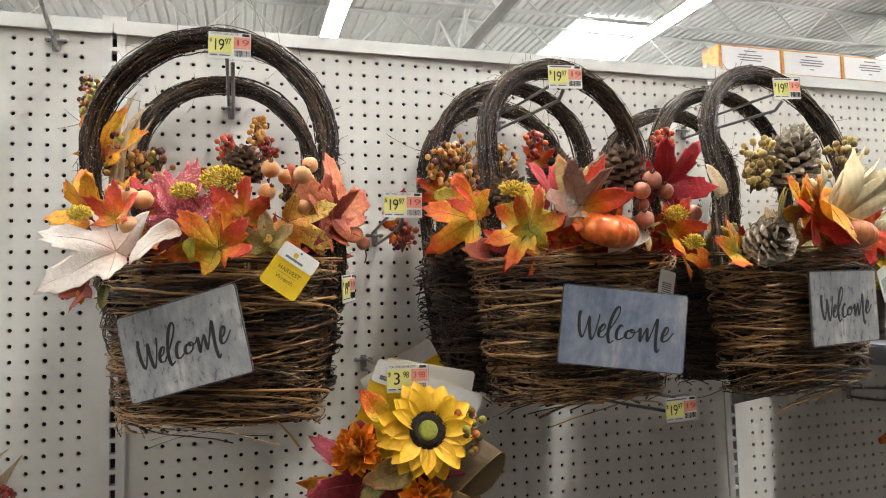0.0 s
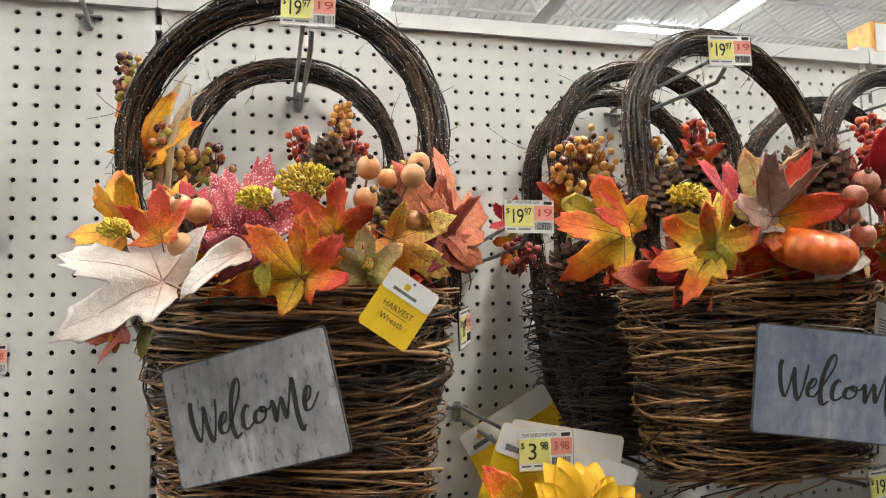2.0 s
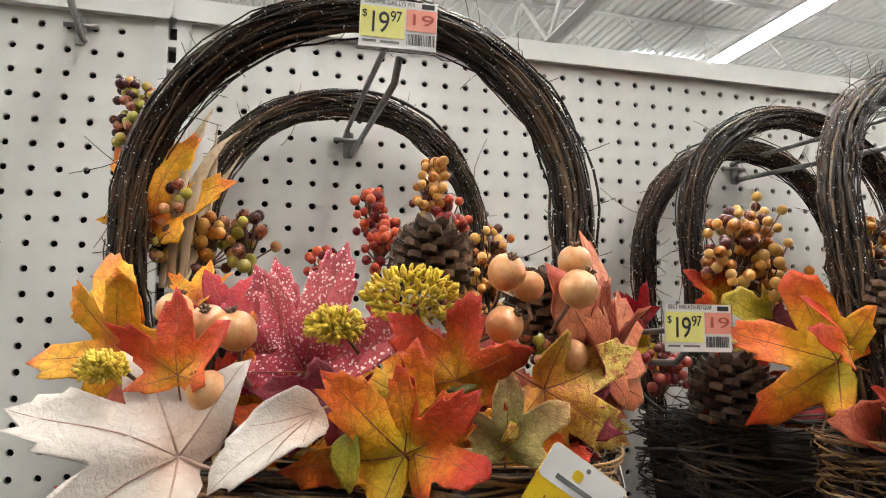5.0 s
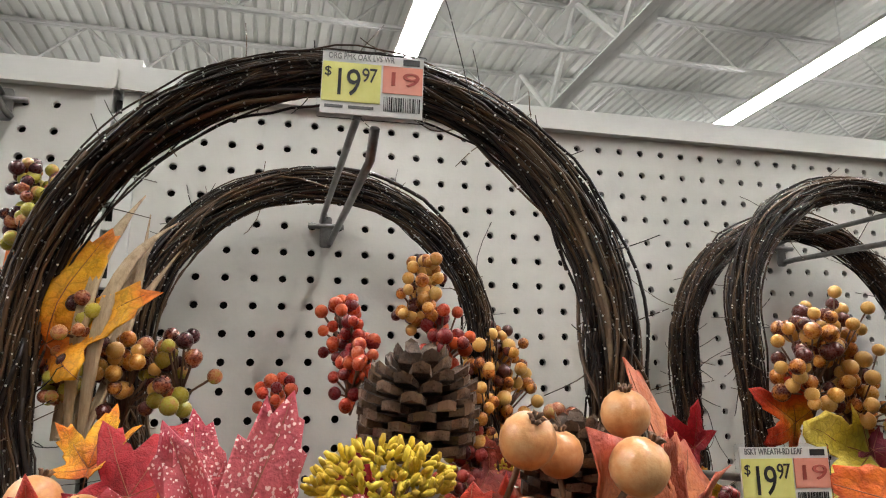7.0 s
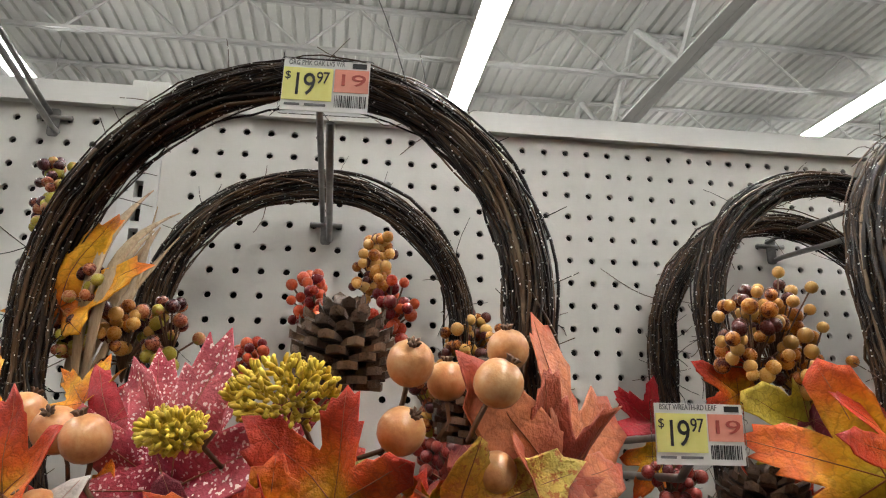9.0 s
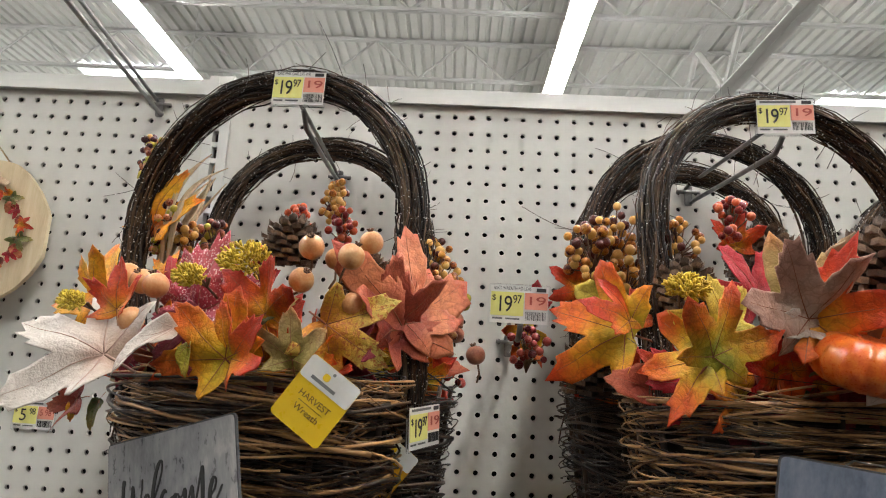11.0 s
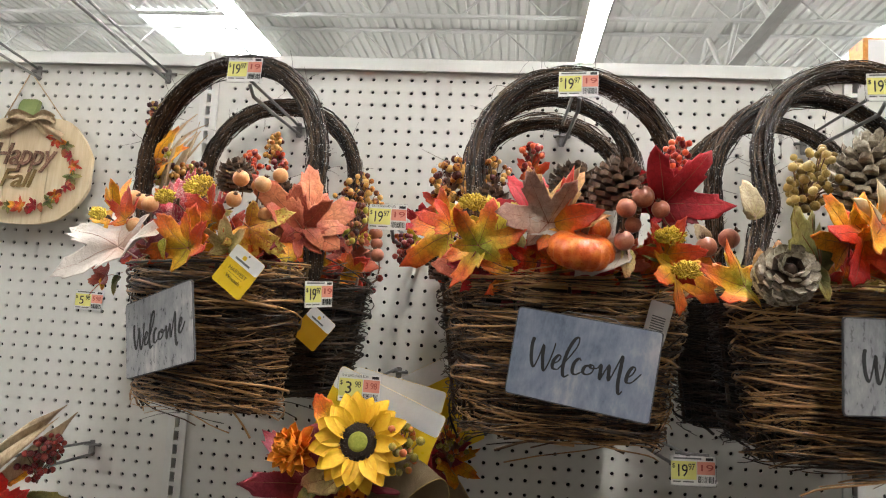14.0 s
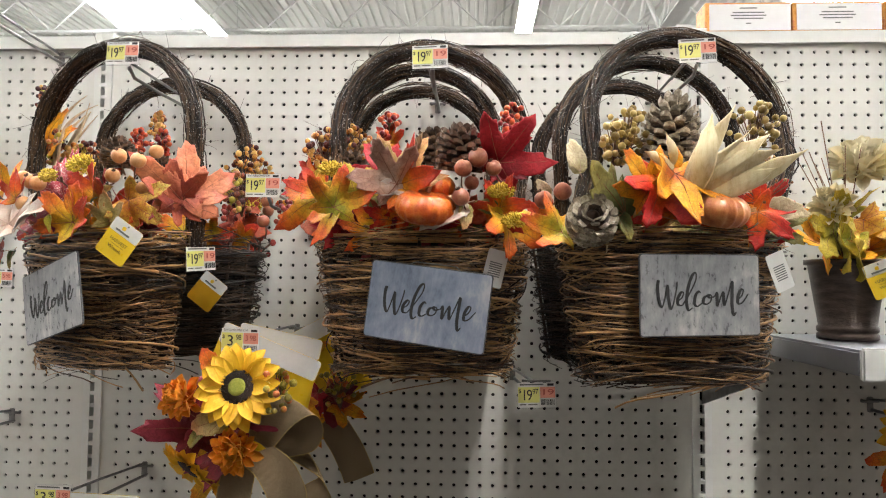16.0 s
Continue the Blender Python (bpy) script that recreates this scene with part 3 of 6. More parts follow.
        link(sep.outputs[0], gt.inputs[0])
        gt.inputs[1].default_value = 1 - glitter
        mx = t.nodes.new("ShaderNodeMix")
        mx.data_type = "RGBA"
        link(gt.outputs[0], mx.inputs["Factor"])
        link(colour, mx.inputs["A"])
        mx.inputs["B"].default_value = (0.85, 0.62, 0.6, 1)
        colour = mx.outputs["Result"]
        link(gt.outputs[0], b.inputs["Metallic"])
    link(colour, b.inputs["Base Color"])
    bp = t.nodes.new("ShaderNodeBump")
    bp.inputs["Strength"].default_value = 0.5
    bp.inputs["Distance"].default_value = 0.0012
    hs = t.nodes.new("ShaderNodeMath")
    hs.operation = "MULTIPLY_ADD"
    link(net.outputs["Distance"], hs.inputs[0])
    hs.inputs[1].default_value = 2.0
    link(fine.outputs[0], hs.inputs[2])
    link(hs.outputs[0], bp.inputs["Height"])
    link(bp.outputs[0], b.inputs["Normal"])
    return m


CLOTH = {
    "cream": leaf_cloth("cream_leaf_cloth", [(0.50, 0.36, 0.28), (0.55, 0.48, 0.42), (0.60, 0.545, 0.49), (0.56, 0.50, 0.445)], 0, None, 0.2),
    "pale": leaf_cloth("pale_leaf_cloth", [(0.40, 0.33, 0.16), (0.62, 0.54, 0.36), (0.55, 0.46, 0.28)]),
    "golden": leaf_cloth("golden_leaf_cloth", [(0.62, 0.13, 0.01), (0.85, 0.36, 0.015), (0.85, 0.45, 0.02), (0.80, 0.20, 0.01)]),
    "rust": leaf_cloth("rust_leaf_cloth", [(0.70, 0.32, 0.02), (0.72, 0.13, 0.012), (0.58, 0.05, 0.012), (0.48, 0.03, 0.012)]),
    "amber": leaf_cloth("amber_leaf_cloth", [(0.55, 0.42, 0.03), (0.80, 0.42, 0.02), (0.74, 0.17, 0.012), (0.60, 0.06, 0.01)]),
    "flame": leaf_cloth("flame_leaf_cloth", [(0.34, 0.34, 0.03), (0.66, 0.40, 0.025), (0.70, 0.17, 0.012), (0.58, 0.06, 0.01)]),
    "lemon": leaf_cloth("lemon_leaf_cloth", [(0.40, 0.38, 0.04), (0.72, 0.58, 0.06), (0.76, 0.60, 0.10), (0.55, 0.42, 0.05)]),
    "fire": leaf_cloth("fire_leaf_cloth", [(0.75, 0.22, 0.01), (0.70, 0.07, 0.012), (0.55, 0.02, 0.015), (0.50, 0.02, 0.015)]),
    "red": leaf_cloth("red_leaf_cloth", [(0.26, 0.010, 0.018), (0.42, 0.012, 0.022), (0.50, 0.02, 0.03)]),
    "wine": leaf_cloth("wine_leaf_cloth", [(0.16, 0.012, 0.025), (0.24, 0.02, 0.04), (0.30, 0.04, 0.06)]),
    "brick": leaf_cloth("brick_leaf_cloth", [(0.20, 0.02, 0.015), (0.36, 0.06, 0.03), (0.46, 0.11, 0.05)]),
    "salmon": leaf_cloth("salmon_leaf_cloth", [(0.36, 0.07, 0.04), (0.58, 0.17, 0.08), (0.66, 0.24, 0.11), (0.52, 0.10, 0.06)]),
    "glitter": leaf_cloth("glittered_pink_leaf_cloth", [(0.34, 0.02, 0.05), (0.50, 0.06, 0.09), (0.56, 0.11, 0.13), (0.42, 0.04, 0.07)], 0.13),
    "olive": leaf_cloth("olive_leaf_cloth", [(0.30, 0.26, 0.06), (0.52, 0.42, 0.15), (0.60, 0.44, 0.19), (0.58, 0.28, 0.11)]),
    "taupe": leaf_cloth("taupe_leaf_cloth", [(0.55, 0.44, 0.36), (0.46, 0.27, 0.20), (0.36, 0.19, 0.15)]),
    "speckled": leaf_cloth("speckled_leaf_cloth", [(0.62, 0.25, 0.03), (0.72, 0.40, 0.05), (0.76, 0.55, 0.12), (0.70, 0.56, 0.14)], 0, (0.50, 0.17, 0.04)),
    "green": leaf_cloth("green_leaf_cloth", [(0.07, 0.09, 0.025), (0.15, 0.17, 0.05), (0.27, 0.26, 0.09), (0.40, 0.33, 0.08)]),
    "lime": leaf_cloth("lime_leaf_cloth", [(0.28, 0.30, 0.03), (0.48, 0.42, 0.04), (0.66, 0.50, 0.05)]),
}
MAT["vein_dark"] = surface("leaf_vein", [(0.20, 0.06, 0.025), (0.30, 0.10, 0.04)], 30, 0.6)
MAT["vein_pale"] = surface("pale_leaf_vein", [(0.36, 0.22, 0.17), (0.46, 0.30, 0.24)], 30, 0.6)
WORDS = {"cream": "cream cloth {} leaf", "pale": "pale dried-looking {} leaf", "golden": "golden orange cloth {} leaf", "rust": "orange-red cloth {} leaf", "amber": "amber and orange cloth {} leaf", "flame": "green, yellow and orange cloth {} leaf", "lemon": "yellow cloth {} leaf",
         "fire": "fiery red-orange cloth {} leaf", "red": "deep red cloth {} leaf", "wine": "wine-coloured cloth {} leaf", "brick": "brick red cloth {} leaf", "salmon": "salmon-coloured cloth {} leaf", "glitter": "glittered pink cloth {} leaf", "olive": "olive and beige cloth {} leaf",
         "taupe": "taupe cloth {} leaf", "speckled": "speckled yellow cloth {} leaf", "green": "dull green cloth {} leaf", "lime": "lime green cloth {} leaf"}
leaf_count = [0]


def leaf(owner, shape, colour, base, tip, turn=None):
    """A leaf from its stem at base to its tip, in its owner's space, its face to the front."""
    leaf_count[0] += 1
    k = leaf_count[0]
    r = random.Random(k * 17)
    data, veins = LEAF_DATA[(shape, k % (6 if shape == "maple" else 3))]
    base, tip = Vector(base), Vector(tip)
    y = (tip - base)
    size = y.length
    y.normalize()
    want = Vector((r.gauss(0, 0.25), -1, 0.25 + r.gauss(0, 0.22))) if turn is None else Vector(turn)
    z = (want - y * want.dot(y)).normalized()
    x = y.cross(z)
    m = Matrix((x, y, z)).transposed().to_4x4()
    m = Matrix.Translation(base) @ m @ Matrix.Diagonal((size * r.uniform(0.82, 1.02), size * 0.95, size, 1))
    key = "%s %s %d" % (shape, colour, k % (6 if shape == "maple" else 3))
    if key not in LEAF_MESH:
        d = data.copy()
        d.materials.append(CLOTH[colour])
        w = veins.copy()
        w.materials.append(MAT["vein_pale" if colour in ("cream", "pale") else "vein_dark"])
        LEAF_MESH[key] = (d, w)
    d, w = LEAF_MESH[key]
    ob = part("leaf", d, None, owner, WORDS[colour].format("" if shape == "oval" else shape).replace("  ", " "), m)
    part("vein", w, None, ob)
    return ob


LEAF_MESH = {}


def fruit_skin(name, colours, rough=0.35, bump=0.0006):
    return surface(name, colours, 60, rough, bump=bump, bump_scale=250, island=0.5, coat=0.25)


MAT["gourd"] = fruit_skin("peach_gourd_skin", [(0.48, 0.17, 0.06), (0.64, 0.30, 0.11), (0.70, 0.42, 0.20)])
MAT["pome"] = fruit_skin("pomegranate_skin", [(0.20, 0.05, 0.03), (0.36, 0.11, 0.06), (0.48, 0.20, 0.11)])
MAT["pumpkin"] = fruit_skin("orange_pumpkin_skin", [(0.50, 0.06, 0.012), (0.66, 0.11, 0.015), (0.76, 0.22, 0.03)], 0.3)
MAT["pumpkin_rust"] = fruit_skin("rust_pumpkin_skin", [(0.34, 0.08, 0.02), (0.50, 0.15, 0.04), (0.60, 0.26, 0.08)], 0.35)
MAT["stem"] = surface("dry_stem", [(0.10, 0.05, 0.03), (0.20, 0.11, 0.06)], 80, 0.7, bump=0.0006)
MAT["cone"] = surface("brown_pinecone", [(0.020, 0.011, 0.008), (0.055, 0.03, 0.018), (0.13, 0.075, 0.045)], 90, 0.45, bump=0.0008, island=0.3)
MAT["cone_dark_tip"] = surface("brown_pinecone_tip", [(0.035, 0.019, 0.012), (0.09, 0.052, 0.032), (0.22, 0.14, 0.09)], 120, 0.3, bump=0.0006, island=0.4, coat=0.3)
MAT["cone_tip"] = surface("pale_pinecone", [(0.08, 0.06, 0.04), (0.30, 0.25, 0.18), (0.62, 0.57, 0.46)], 120, 0.4, bump=0.0008, island=0.3)
MAT["straw"] = surface("dry_straw", [(0.26, 0.17, 0.09), (0.44, 0.32, 0.19), (0.55, 0.43, 0.28)], 25, 0.7, stretch=(6, 6, 1), bump=0.0006)
MAT["husk"] = surface("cream_corn_husk", [(0.62, 0.47, 0.22), (0.76, 0.63, 0.37), (0.84, 0.74, 0.50)], 25, 0.6, stretch=(5, 5, 1), bump=0.0008)
MAT["rod"] = surface("yellow_goldenrod", [(0.42, 0.26, 0.015), (0.66, 0.46, 0.03), (0.78, 0.60, 0.07)], 200, 0.6, island=0.5)
BERRY = {}
for nm, cols in (("berry_mix", [(0.06, 0.012, 0.015), (0.35, 0.09, 0.04), (0.55, 0.24, 0.10), (0.42, 0.36, 0.05)]), ("berry_gold", [(0.10, 0.02, 0.015), (0.50, 0.16, 0.02), (0.64, 0.29, 0.05), (0.70, 0.40, 0.11)]),
                 ("berry_red", [(0.20, 0.014, 0.016), (0.56, 0.055, 0.022), (0.68, 0.12, 0.04)]), ("berry_olive", [(0.20, 0.13, 0.03), (0.38, 0.26, 0.07), (0.50, 0.37, 0.13)]),
                 ("berry_brown", [(0.20, 0.08, 0.03), (0.38, 0.18, 0.07), (0.50, 0.28, 0.12)]), ("berry_wine", [(0.12, 0.012, 0.015), (0.30, 0.03, 0.025), (0.40, 0.07, 0.05)]), ("berry_green", [(0.20, 0.15, 0.02), (0.36, 0.30, 0.05), (0.50, 0.12, 0.03)])):
    BERRY[nm] = surface(nm + "_skin", cols, 120, 0.28, island=1.0, coat=0.4)


def turn_to(direction, roll=0.0):
    return Vector(direction).to_track_quat("Z", "Y").to_matrix().to_4x4() @ pose(0, 0, 0, 0, 0, roll)


def round_fruit(owner, kind, p, radius, k):
    r = random.Random(k)
    g = Build()
    prof = []
    for i in range(11):
        a = math.pi * i / 10
        prof.append((max(0.0006, radius * math.sin(a) * (1.0 + 0.04 * math.cos(2 * a))), -radius * 0.94 * math.cos(a)))
    g.lathe(prof, 18)
    m = Matrix.Translation(p) @ turn_to((r.gauss(0, 0.5), -0.5 + r.gauss(0, 0.3), 1), r.uniform(0, 360))
    ob = part("gourd" if kind == "gourd" else "pomegranate", g.mesh("fruit", True), MAT[kind], owner, "small glazed peach-coloured gourd" if kind == "gourd" else "small brownish red pomegranate", m)
    c = Build()
    for j in range(6):
        a = j * math.pi / 3
        c.tube([(0.10 * radius * math.cos(a), 0.10 * radius * math.sin(a), radius * 0.90), (0.22 * radius * math.cos(a), 0.22 * radius * math.sin(a), radius * 1.12), (0.34 * radius * math.cos(a), 0.34 * radius * math.sin(a), radius * (1.22 if kind == "pome" else 1.12))], [0.10 * radius, 0.08 * radius, 0.01 * radius], 4)
    c.tube([(0, 0, -radius * 0.9), (r.gauss(0, .3) * radius, 0.2 * radius, -radius * 1.8), (0, 0.6 * radius, -radius * 2.6)], 0.0013, 4)
    part("crown", c.mesh("crown", True), MAT["stem"], ob)


def pumpkin(owner, p, radius, material, k, lying=True):
    r = random.Random(k)
    g = Build()
    prof = []
    for i in range(15):
        a = math.pi * i / 14
        prof.append((max(0.0008, radius * (math.sin(a) ** 0.8) * 0.98), -radius * 0.56 * math.cos(a) * (1 - 0.25 * math.exp(-((a - math.pi) ** 2) * 6) - 0.2 * math.exp(-(a ** 2) * 6))))
    g.lathe(prof, 56, (0, 0, 0), 0.13, 18)
    ax = (0.12, -0.35, 1)
    ob = part("pumpkin", g.mesh("pumpkin", True), material, owner, "small glossy orange ribbed pumpkin", Matrix.Translation(p) @ turn_to(ax))
    s = Build()
    s.tube([(0, 0, radius * 0.50), (0.004, 0, radius * 0.75), (0.010, 0.004, radius * 1.0)], [0.005, 0.0035, 0.0042], 7)
    part("stalk", s.mesh("stalk", True), MAT["stem"], ob)


def pinecone(owner, p, radius, material, axis, tall, k, label):
    """Scales in a spiral round a core; axis points to the cone's tip."""
    r = random.Random(k)
    ob = part("pinecone", Build().lathe([(radius * 0.25, -tall * 0.5), (radius * 0.42, -tall * 0.2), (radius * 0.34, tall * 0.2), (radius * 0.1, tall * 0.5)], 10).mesh("pinecone", True), MAT["cone"], owner, label, Matrix.Translation(p) @ turn_to(axis, r.uniform(0, 360)))
    g, tips = Build(), Build()
    n = 84
    for i in range(n):
        q = (i + 0.5) / n
        a = i * 2.39996
        z = tall * (q - 0.5)
        reach = radius * (0.45 + 0.58 * math.sin(math.pi * min(1, (0.16 + 0.84 * q))) ** 0.7) * r.uniform(0.93, 1.07)
        if q > 0.86:
            reach *= 0.75
        w, lift = radius * 0.235 * (1.15 - 0.45 * q), tall * (0.03 + 0.18 * q)
        loc = [(0.25 * radius, -w * 0.5, z), (0.25 * radius, w * 0.5, z), (reach * 0.72, -w, z + lift * 0.5), (reach * 0.72, w, z + lift * 0.5), (reach * 0.97, -w * 0.75, z + lift * 1.05), (reach * 0.97, w * 0.75, z + lift * 1.05), (reach * 1.0, 0, z + lift * 1.3)]
        th = radius * 0.09
        v = loc + [(x, y, zz - th * (1.5 if k2 > 3 else 1)) for k2, (x, y, zz) in enumerate(loc)]
        ca, sa = math.cos(a), math.sin(a)
        v = [(x * ca - y * sa, x * sa + y * ca, zz) for x, y, zz in v]
        g.add(v, [(0, 2, 3, 1), (7, 8, 10, 9), (0, 7, 9, 2), (1, 3, 10, 8)])
        tips.add(v, [(2, 4, 5, 3), (4, 6, 5), (9, 10, 12, 11), (11, 12, 13), (2, 9, 11, 4), (3, 5, 12, 10), (4, 11, 13, 6), (5, 6, 13, 12)])
    tagged(part("scale_coat", g.mesh("scale_coat"), MAT["cone"], ob), kind="stuff")
    tagged(part("scale_edge", tips.mesh("scale_edge"), material, ob), kind="stuff")


def berries(owner, kind, p, spread, k, size=None):
    r = random.Random(k)
    n = 44 if spread > 0.02 else 32
    rad = size or max(0.0044, min(0.0060, spread * 0.26))
    g, s = Build(), Build()
    p = Vector(p)
    root = Vector((r.gauss(0, 0.006), 0.012, -spread * 1.6))
    for i in range(n):
        d = Vector((r.gauss(0, 0.55), r.gauss(0, 0.4), r.gauss(0.1, 0.75)))
        d = d * min(1.0, 1.15 / d.length) * spread
        g.ball(d, rad * r.uniform(0.75, 1.1), 10, 7)
        s.tube([root * 0.9, root * 0.35 + d * 0.3, d], 0.0008, 4)
    ob = part("berry_spray", g.mesh("berry_spray", True), BERRY[kind], owner, "spray of glossy {} berries".format({"berry_mix": "mixed dark and green", "berry_gold": "golden orange", "berry_red": "red-orange", "berry_olive": "dull gold", "berry_brown": "tiny brown", "berry_wine": "dark red", "berry_green": "green and red"}[kind]), Matrix.Translation(p))
    tagged(ob, kind="stuff")
    part("stalk", s.mesh("stalk", True), MAT["stem"], ob)


def goldenrod(owner, p, spread, k):
    r = random.Random(k)
    g, s = Build(), Build()
    for i in range(300):
        a, q = r.uniform(0, 6.3), math.sqrt(r.random())
        x, y, z = spread * q * math.cos(a), -0.012 + r.uniform(-0.006, 0.006) - spread * 0.25 * (1 - q), spread * 0.55 * q * math.sin(a)
        d = Vector((x * 0.9, -0.5 * spread, z + 0.35 * spread)).normalized()
        a0 = Vector((x, y, z))
        d = (d + Vector((r.gauss(0, 0.5), r.gauss(0, 0.4), r.gauss(0, 0.5)))).normalized()
        g.tube([a0, a0 + d * 0.003, a0 + d * 0.0055], [0.0008, 0.0014, 0.0008], 4)
    for i in range(5):
        s.tube([(r.gauss(0, spread * 0.4), 0, 0), (0, 0.01, -spread * 0.5), (0.004, 0.02, -spread * 1.2)], 0.0012, 4)
    ob = part("goldenrod", g.mesh("goldenrod", True), MAT["rod"], owner, "tuft of fuzzy yellow goldenrod", Matrix.Translation(p))
    tagged(ob, kind="stuff")
    part("stalk", s.mesh("stalk", True), MAT["stem"], ob)


def strip_leaf(owner, kind, base, tip, width, k):
    """One dry husk blade, grooved along its length, curling."""
    r = random.Random(k)
    base, tip = Vector(base), Vector(tip)
    y = tip - base
    ln = y.length
    side = y.cross(Vector((0, -1, 0))).normalized()
    out = side.cross(y).normalized()
    if out.y > 0:
        out = -out
    v, f, n, c = [], [], 12, 6
    bow, tw = r.uniform(-0.05, 0.22), r.gauss(0, 0.7)
    for lift in (0.0, 0.0012):
        for i in range(n + 1):
            q = i / n
            w = width * (0.35 + 0.9 * math.sin(math.pi * min(1, q * 0.85 + 0.08))) * (1 if q < 0.75 else max(0.06, (1 - q) / 0.25))
            ctr = base + y * q + out * (bow * ln * math.sin(math.pi * q) + lift) + side * (0.06 * ln * math.sin(2.5 * q + k))
            for j in range(c + 1):
                e = j / c - 0.5
                ang = tw * q
                groove = 0.10 * w * math.cos(j * math.pi) + 0.55 * w * e * e * 2
                v.append(ctr + side * (w * 2 * e * math.cos(ang)) + out * (w * 2 * e * math.sin(ang) - groove))
    m = (n + 1) * (c + 1)
    for i in range(n):
        for j in range(c):
            a = i * (c + 1) + j
            f.append((a, a + 1, a + c + 2, a + c + 1))
            f.append((m + a, m + a + c + 1, m + a + c + 2, m + a + 1))
    for i in range(n):
        for j, flip in ((0, 1), (c, 0)):
            a, b2 = i * (c + 1) + j, (i + 1) * (c + 1) + j
            f.append((a, b2, m + b2, m + a) if flip else (m + a, m + b2, b2, a))
    part("husk", mesh_of("husk", v, f, True), MAT[kind], owner, "dry cream corn husk blade" if kind == "husk" else "dry straw-coloured husk blade")

# ---- what fills the baskets, in each basket's own space ----
A_LEAVES = [
    ("oval", "cream", (0.002, -0.118, 0.038), (-0.052, -0.148, 0.006)),
    ("maple", "golden", (-0.131, -0.090, 0.065), (-0.172, -0.090, 0.112)),
    ("oval", "golden", (-0.143, -0.069, 0.079), (-0.175, -0.062, 0.143)),
    ("maple", "rust", (-0.085, -0.106, 0.055), (-0.088, -0.099, 0.107)),
    ("maple", "glitter", (-0.024, -0.066, 0.055), (0.004, -0.064, 0.145)),
    ("maple", "glitter", (-0.037, -0.060, 0.059), (-0.053, -0.051, 0.132)),
    ("maple", "wine", (0.005, -0.096, 0.043), (-0.022, -0.123, 0.012)),
    ("maple", "brick", (-0.128, -0.100, -0.028), (-0.166, -0.105, -0.041)),
    ("oval", "golden", (-0.133, -0.097, -0.030), (-0.136, -0.104, -0.050)),
    ("oval", "green", (-0.103, -0.096, -0.028), (-0.108, -0.104, -0.056)),
    ("maple", "amber", (0.046, -0.100, 0.014), (0.002, -0.130, 0.065)),
    ("maple", "rust", (0.051, -0.098, 0.014), (0.090, -0.112, 0.052)),
    ("maple", "amber", (0.048, -0.096, 0.018), (0.044, -0.120, 0.062)),
]
A_MORE_LEAVES = [
    ("maple", "rust", (0.073, -0.088, 0.053), (0.083, -0.100, 0.109)),
    ("oval", "green", (0.063, -0.087, 0.049), (0.096, -0.079, 0.073)),
    ("maple", "olive", (0.100, -0.080, 0.016), (0.101, -0.088, 0.065)),
    ("maple", "speckled", (0.121, -0.065, 0.047), (0.177, -0.040, 0.009)),
    ("oval", "lime", (0.021, -0.118, 0.026), (0.018, -0.126, -0.004)),
    ("maple", "golden", (-0.173, 0.000, 0.165), (-0.150, 0.004, 0.243)),
    ("oval", "amber", (-0.052, -0.050, 0.060), (-0.062, -0.045, 0.112)),
    ("maple", "red", (-0.091, -0.035, 0.088), (-0.080, -0.008, 0.129)),
    ("maple", "golden", (-0.120, -0.026, 0.100), (-0.118, -0.004, 0.130)),
    ("maple", "red", (0.020, -0.030, 0.080), (0.024, -0.030, 0.122)),
]
A2_LEAVES = [
    ("maple", "brick", (0.098, 0.000, 0.025), (0.141, -0.010, -0.044)),
    ("maple", "brick", (0.096, 0.000, 0.041), (0.149, -0.010, 0.004)),
    ("maple", "brick", (0.110, 0.000, 0.074), (0.161, -0.010, 0.060)),
]
B_LEAVES = [
    ("maple", "flame", (-0.119, -0.110, 0.034), (-0.098, -0.126, 0.096)),
    ("maple", "flame", (-0.118, -0.100, 0.032), (-0.166, -0.062, 0.018)),
    ("maple", "lemon", (-0.096, -0.070, 0.057), (-0.113, -0.085, 0.111)),
    ("maple", "amber", (-0.166, -0.020, 0.058), (-0.235, 0.030, 0.083)),
    ("maple", "rust", (-0.165, -0.030, 0.067), (-0.188, -0.020, 0.116)),
    ("maple", "taupe", (-0.032, -0.090, 0.070), (-0.068, -0.126, 0.137)),
    ("maple", "olive", (-0.032, -0.080, 0.072), (0.010, -0.100, 0.144)),
    ("maple", "rust", (-0.028, -0.085, 0.070), (0.043, -0.125, 0.083)),
    ("oval", "cream", (-0.032, -0.085, 0.067), (-0.069, -0.105, 0.060)),
    ("oval", "cream", (-0.030, -0.085, 0.065), (0.001, -0.110, 0.052)),
    ("maple", "red", (-0.057, -0.050, 0.088), (-0.086, -0.060, 0.143)),
]
